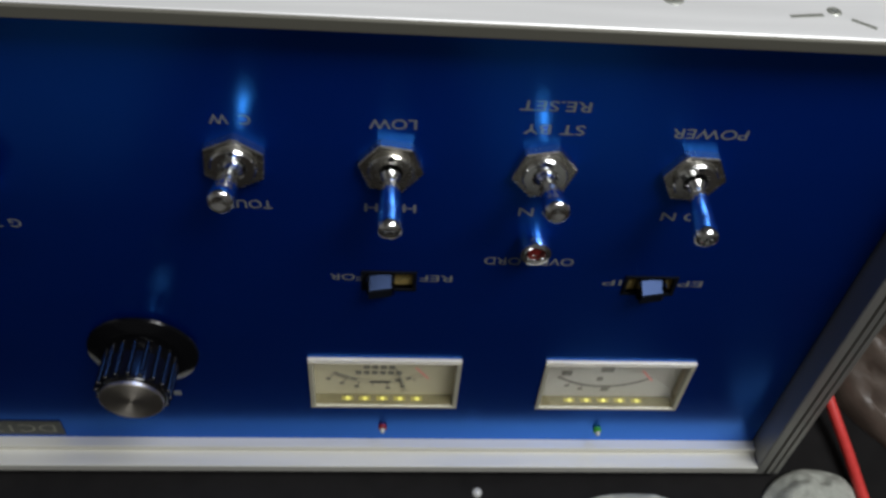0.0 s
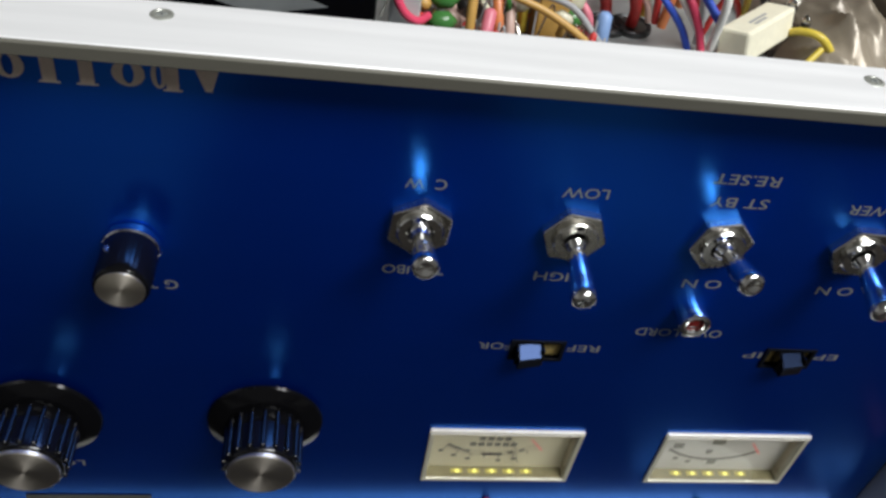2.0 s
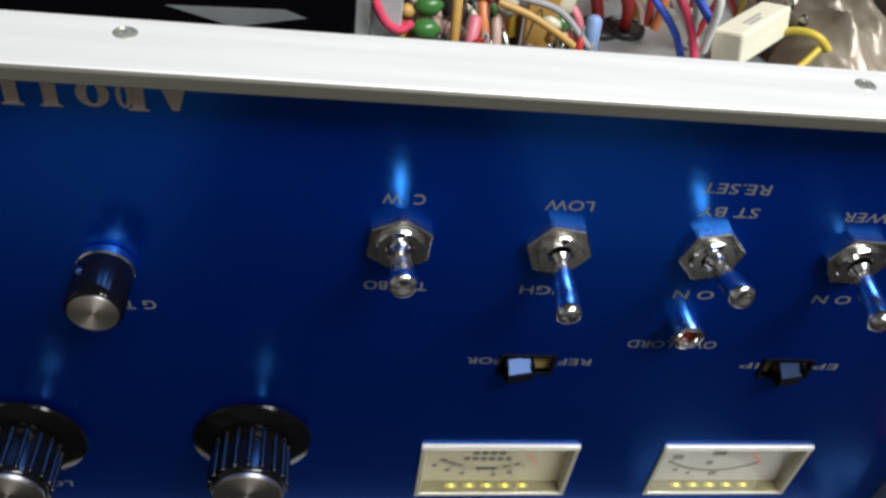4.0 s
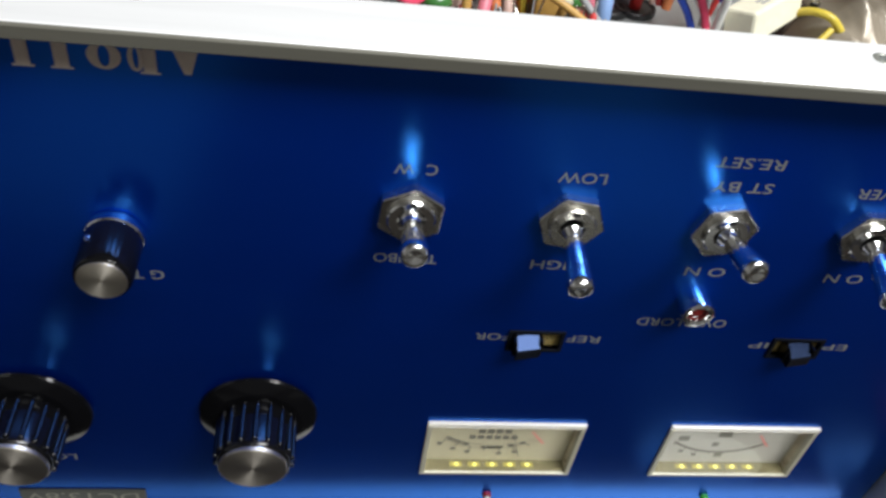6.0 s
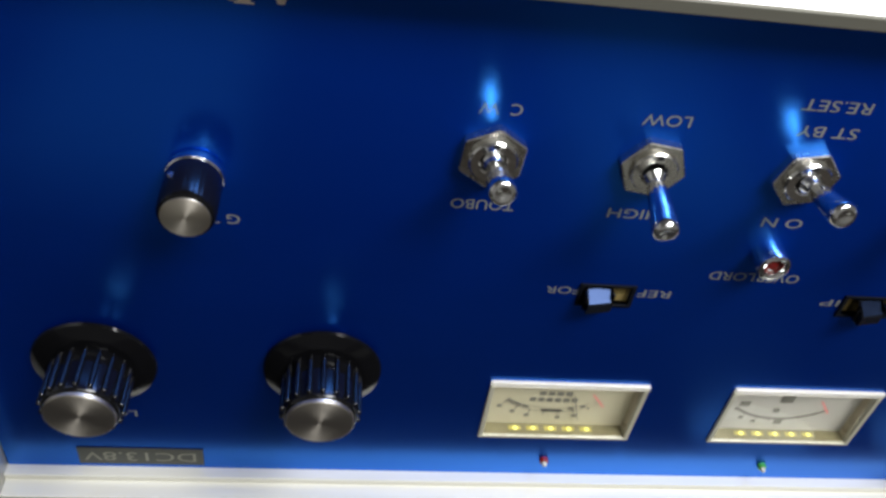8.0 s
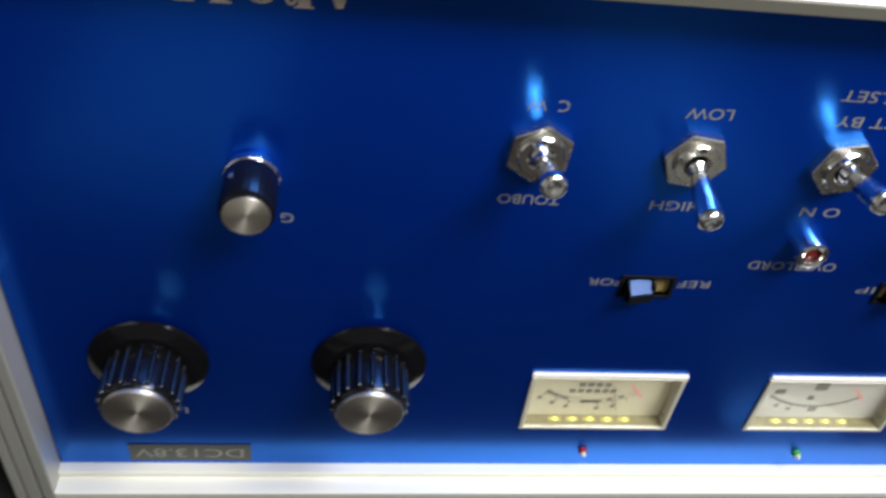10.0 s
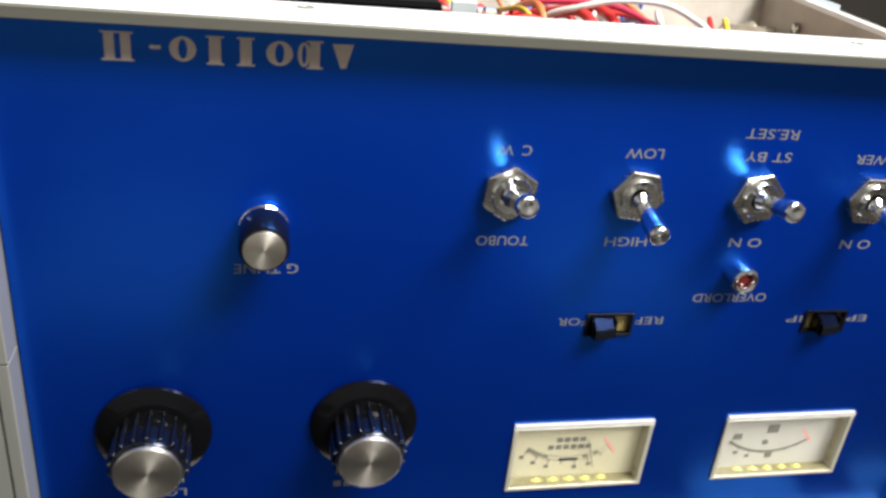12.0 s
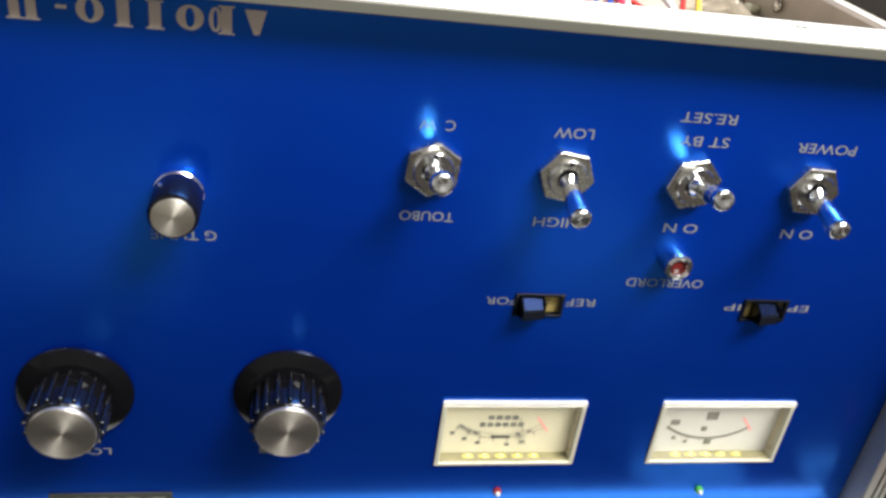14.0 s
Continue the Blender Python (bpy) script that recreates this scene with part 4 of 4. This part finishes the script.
wrinkled_wrap()
for x, y, z, r in ((0.1085, 0.1020, 0.1205, 0.0019), (0.1110, 0.0950, 0.1185, 0.0017), (0.1010, 0.1060, 0.1200, 0.0014)):
    part("solder_blob", bar((x - r * 0.8, y, z), (x + r * 0.8, y + 0.0006, z + 0.0004), r, rounded=0.8, seg=12), CHROME, amp, "bright solder blob", smooth=60)
    wire(W_BLACK, 0.0013, (x, y, z - 0.001), (x + 0.003, y + 0.004, z - 0.004), (x + 0.004, y + 0.008, 0.1020), name="lead")
part("terminal_block", box(0.1070, 0.1190, 0.0985, 0.1100, 0.1016, 0.1150, 0.0012), BULB_DARK, amp, "dark brown moulded terminal block")
part("wall_screw", bar((0.1462, 0.060, 0.1255), (0.1440, 0.060, 0.1255), 0.0026), NICKEL, amp, "round screw head on the side wall", smooth=60)
part("wall_screw", bar((0.1462, 0.140, 0.1255), (0.1440, 0.140, 0.1255), 0.0026), NICKEL, amp, "round screw head on the side wall", smooth=60)
part("partition", box(-0.0195, 0.1462, 0.1700, 0.1712, 0.1016, 0.1375), CHASSIS_WARM, amp, "pale beige partition plate")
for k, (mat, dy, dz) in enumerate(((W_RED, 0.0, 0.0), (W_ORANGE, 0.0018, 0.0016), (W_RED, -0.0016, 0.0018), (W_SALMON, 0.0, 0.0034), (W_GREY, 0.0022, -0.0012), (W_LTBLUE, 0.0012, 0.0040))):
    wire(mat, 0.0011, (-0.0165, 0.150 + dy, 0.1080), (-0.0120, 0.142 + dy, 0.1205 + dz), (0.0040, 0.139 + dy, 0.1215 + dz), (0.0220, 0.138 + dy, 0.1210 + dz), (0.0370, 0.136 + dy * 2, 0.1180 + dz), (0.0480, 0.132 + dy * 3, 0.1060), label="bundled hook-up wire")
part("cable_tie", bar((0.0075, 0.1392, 0.1228), (0.0100, 0.1390, 0.1230), 0.0046, seg=20), W_BLACK, amp, "black cable tie", smooth=60)
wire(W_WHITE, 0.0012, (0.0280, 0.128, 0.1180), (0.0310, 0.120, 0.1290), (0.0400, 0.110, 0.1350), (0.0500, 0.105, 0.1388), (0.0640, 0.099, 0.1400), (0.0715, 0.089, 0.1378), (0.0745, 0.077, 0.1330), (0.0770, 0.081, 0.1140), label="white wire arching over the deck")
wire(W_BLUE, 0.0013, (0.0490, 0.112, 0.1240), (0.0600, 0.100, 0.1285), (0.0700, 0.088, 0.1290), (0.0755, 0.079, 0.1240), label="blue wire")
for x, y, z in ((0.0560, 0.104, 0.1285), (0.0615, 0.098, 0.1300), (0.0655, 0.094, 0.1300)):
    part("solder_tag", bar((x, y, z - 0.003), (x + 0.0015, y - 0.001, z + 0.0012), 0.0011, seg=10, rounded=0.6), W_CREAM, amp, smooth=60)
part("wall_post", bar((0.1462, 0.156, 0.1200), (0.1400, 0.156, 0.1200), 0.0022), W_CREAM, amp, "cream plastic stand-off", smooth=60)

# ---- things on the bench ----
def cloth_lump(name, mat, cx, cy, sx, sy, h, seed, label, category, turn=0):
    bm = bmesh.new()
    n = 36
    grid = []
    for i in range(n + 1):
        row = []
        for j in range(n + 1):
            u, v = 2 * i / n - 1, 2 * j / n - 1
            u, v = u * math.sqrt(1 - v * v / 2), v * math.sqrt(1 - u * u / 2)
            edge = max(0.0, 1 - (u * u + v * v) * 0.98)
            f = noise.noise(Vector((u * 1.7 + seed, v * 1.7, seed))) * 0.5 + noise.noise(Vector((u * 9 + seed, v * 5, 1.7))) * 0.13 + noise.noise(Vector((u * 4 + seed, v * 2.2, 3.1))) * 0.28
            row.append(bm.verts.new((u * sx, v * sy, max(0.0005, edge ** 0.45 * h * (0.75 + f)))))
        grid.append(row)
    for i in range(n):
        for j in range(n):
            bm.faces.new((grid[i][j], grid[i + 1][j], grid[i + 1][j + 1], grid[i][j + 1]))
    r = bmesh.ops.extrude_face_region(bm, geom=bm.faces[:])
    for g in r["geom"]:
        if isinstance(g, bmesh.types.BMVert):
            g.co.z = 0.0
    bmesh.ops.recalc_face_normals(bm, faces=bm.faces[:])
    ob = part(name, bm, mat, None, "", pose(cx, cy, BENCH_Z, 0, 0, turn), smooth=60)
    return tagged(ob, label, category)


cloth_lump("cloth", CLOTH, 0.156, -0.018, 0.017, 0.012, 0.008, 2.3, "crumpled grey cloth on the bench beside the amplifier", "cloth", 20)["group"] = "grey cloths on the bench"
cloth_lump("cloth", CLOTH, 0.098, -0.024, 0.022, 0.010, 0.006, 5.1, "crumpled grey cloth on the bench before the amplifier", "cloth", 0)["group"] = "grey cloths on the bench"
cloth_lump("leather_pouch", LEATHER, 0.206, 0.024, 0.026, 0.050, 0.030, 7.7, "glossy brown leather pouch on the bench", "pouch", 35)
cable = part("red_cable", tube([(0.160, 0.060, BENCH_Z + 0.012), (0.168, 0.030, BENCH_Z + 0.012), (0.172, 0.005, BENCH_Z + 0.006), (0.173, -0.030, BENCH_Z + 0.0026), (0.178, -0.050, BENCH_Z + 0.0018)], 0.0018), W_RED, smooth=60)
tagged(cable, "red insulated cable lying over the bench", "cable")
dev = tagged(hub("equipment_case", pose(0.250, 0.130, BENCH_Z)), "dark metal equipment case on the bench", "equipment case")
part("body", box(-0.070, 0.110, -0.060, 0.120, 0.0, 0.050, 0.002), BLACK_MATT, dev)
for x in (-0.055, -0.030):
    part("screw", lathe([(0.0030, 0.0), (0.0030, -0.0010), (0.0020, -0.0018), (0, -0.0019)], 20), MILKY, dev, "pale round screw head", pose(x, -0.060, 0.036), smooth=60)
tub = tagged(hub("parts_tub", pose(0.300, 0.455, BENCH_Z)), "pale blue-white plastic parts tub behind the amplifier", "tub")
part("wall", prism([(-0.055, -0.04), (0.055, -0.04), (0.055, 0.04), (-0.055, 0.04)], 0.0, 0.090, "z"), PLASTIC_PALE, tub)
part("lip", prism([(-0.058, -0.043), (0.058, -0.043), (0.058, 0.043), (-0.058, 0.043)], 0.0901, 0.1000, "z"), PLASTIC_PALE, tub)
pendant = tagged(hub("pendant_lamp", look(LAMP, (0.0, 0.0, 0.05))), "white pendant work lamp hanging over the bench", "lamp")
part("shade", box(-0.33, 0.33, -0.24, 0.24, 0.012, 0.050, 0.008), MILKY, pendant)
rod = tagged(part("lamp_rod", bar((LAMP.x, LAMP.y, LAMP.z + 0.04), (LAMP.x, LAMP.y, 2.4), 0.006), MILKY), "thin white rod of the pendant lamp", "rod")
small = tagged(part("loose_screw", lathe([(0, 0), (0.0016, 0.0), (0.0016, -0.0008), (0.0009, -0.0014), (0, -0.0015)], 18), MILKY, None, "", pose(0.0505, -0.0135, BENCH_Z, -90), smooth=50), "small loose pale screw on the black mat", "screw")
# Unseen housing made up to go with the fill light.
fitting = tagged(hub("fill_housing", pose(0.1, -1.45, 2.345)), "unseen white housing added for the fill light", "ceiling light")
part("housing", box(-0.65, 0.65, -0.18, 0.18, 0.0, 0.055, 0.008), MILKY, fitting)
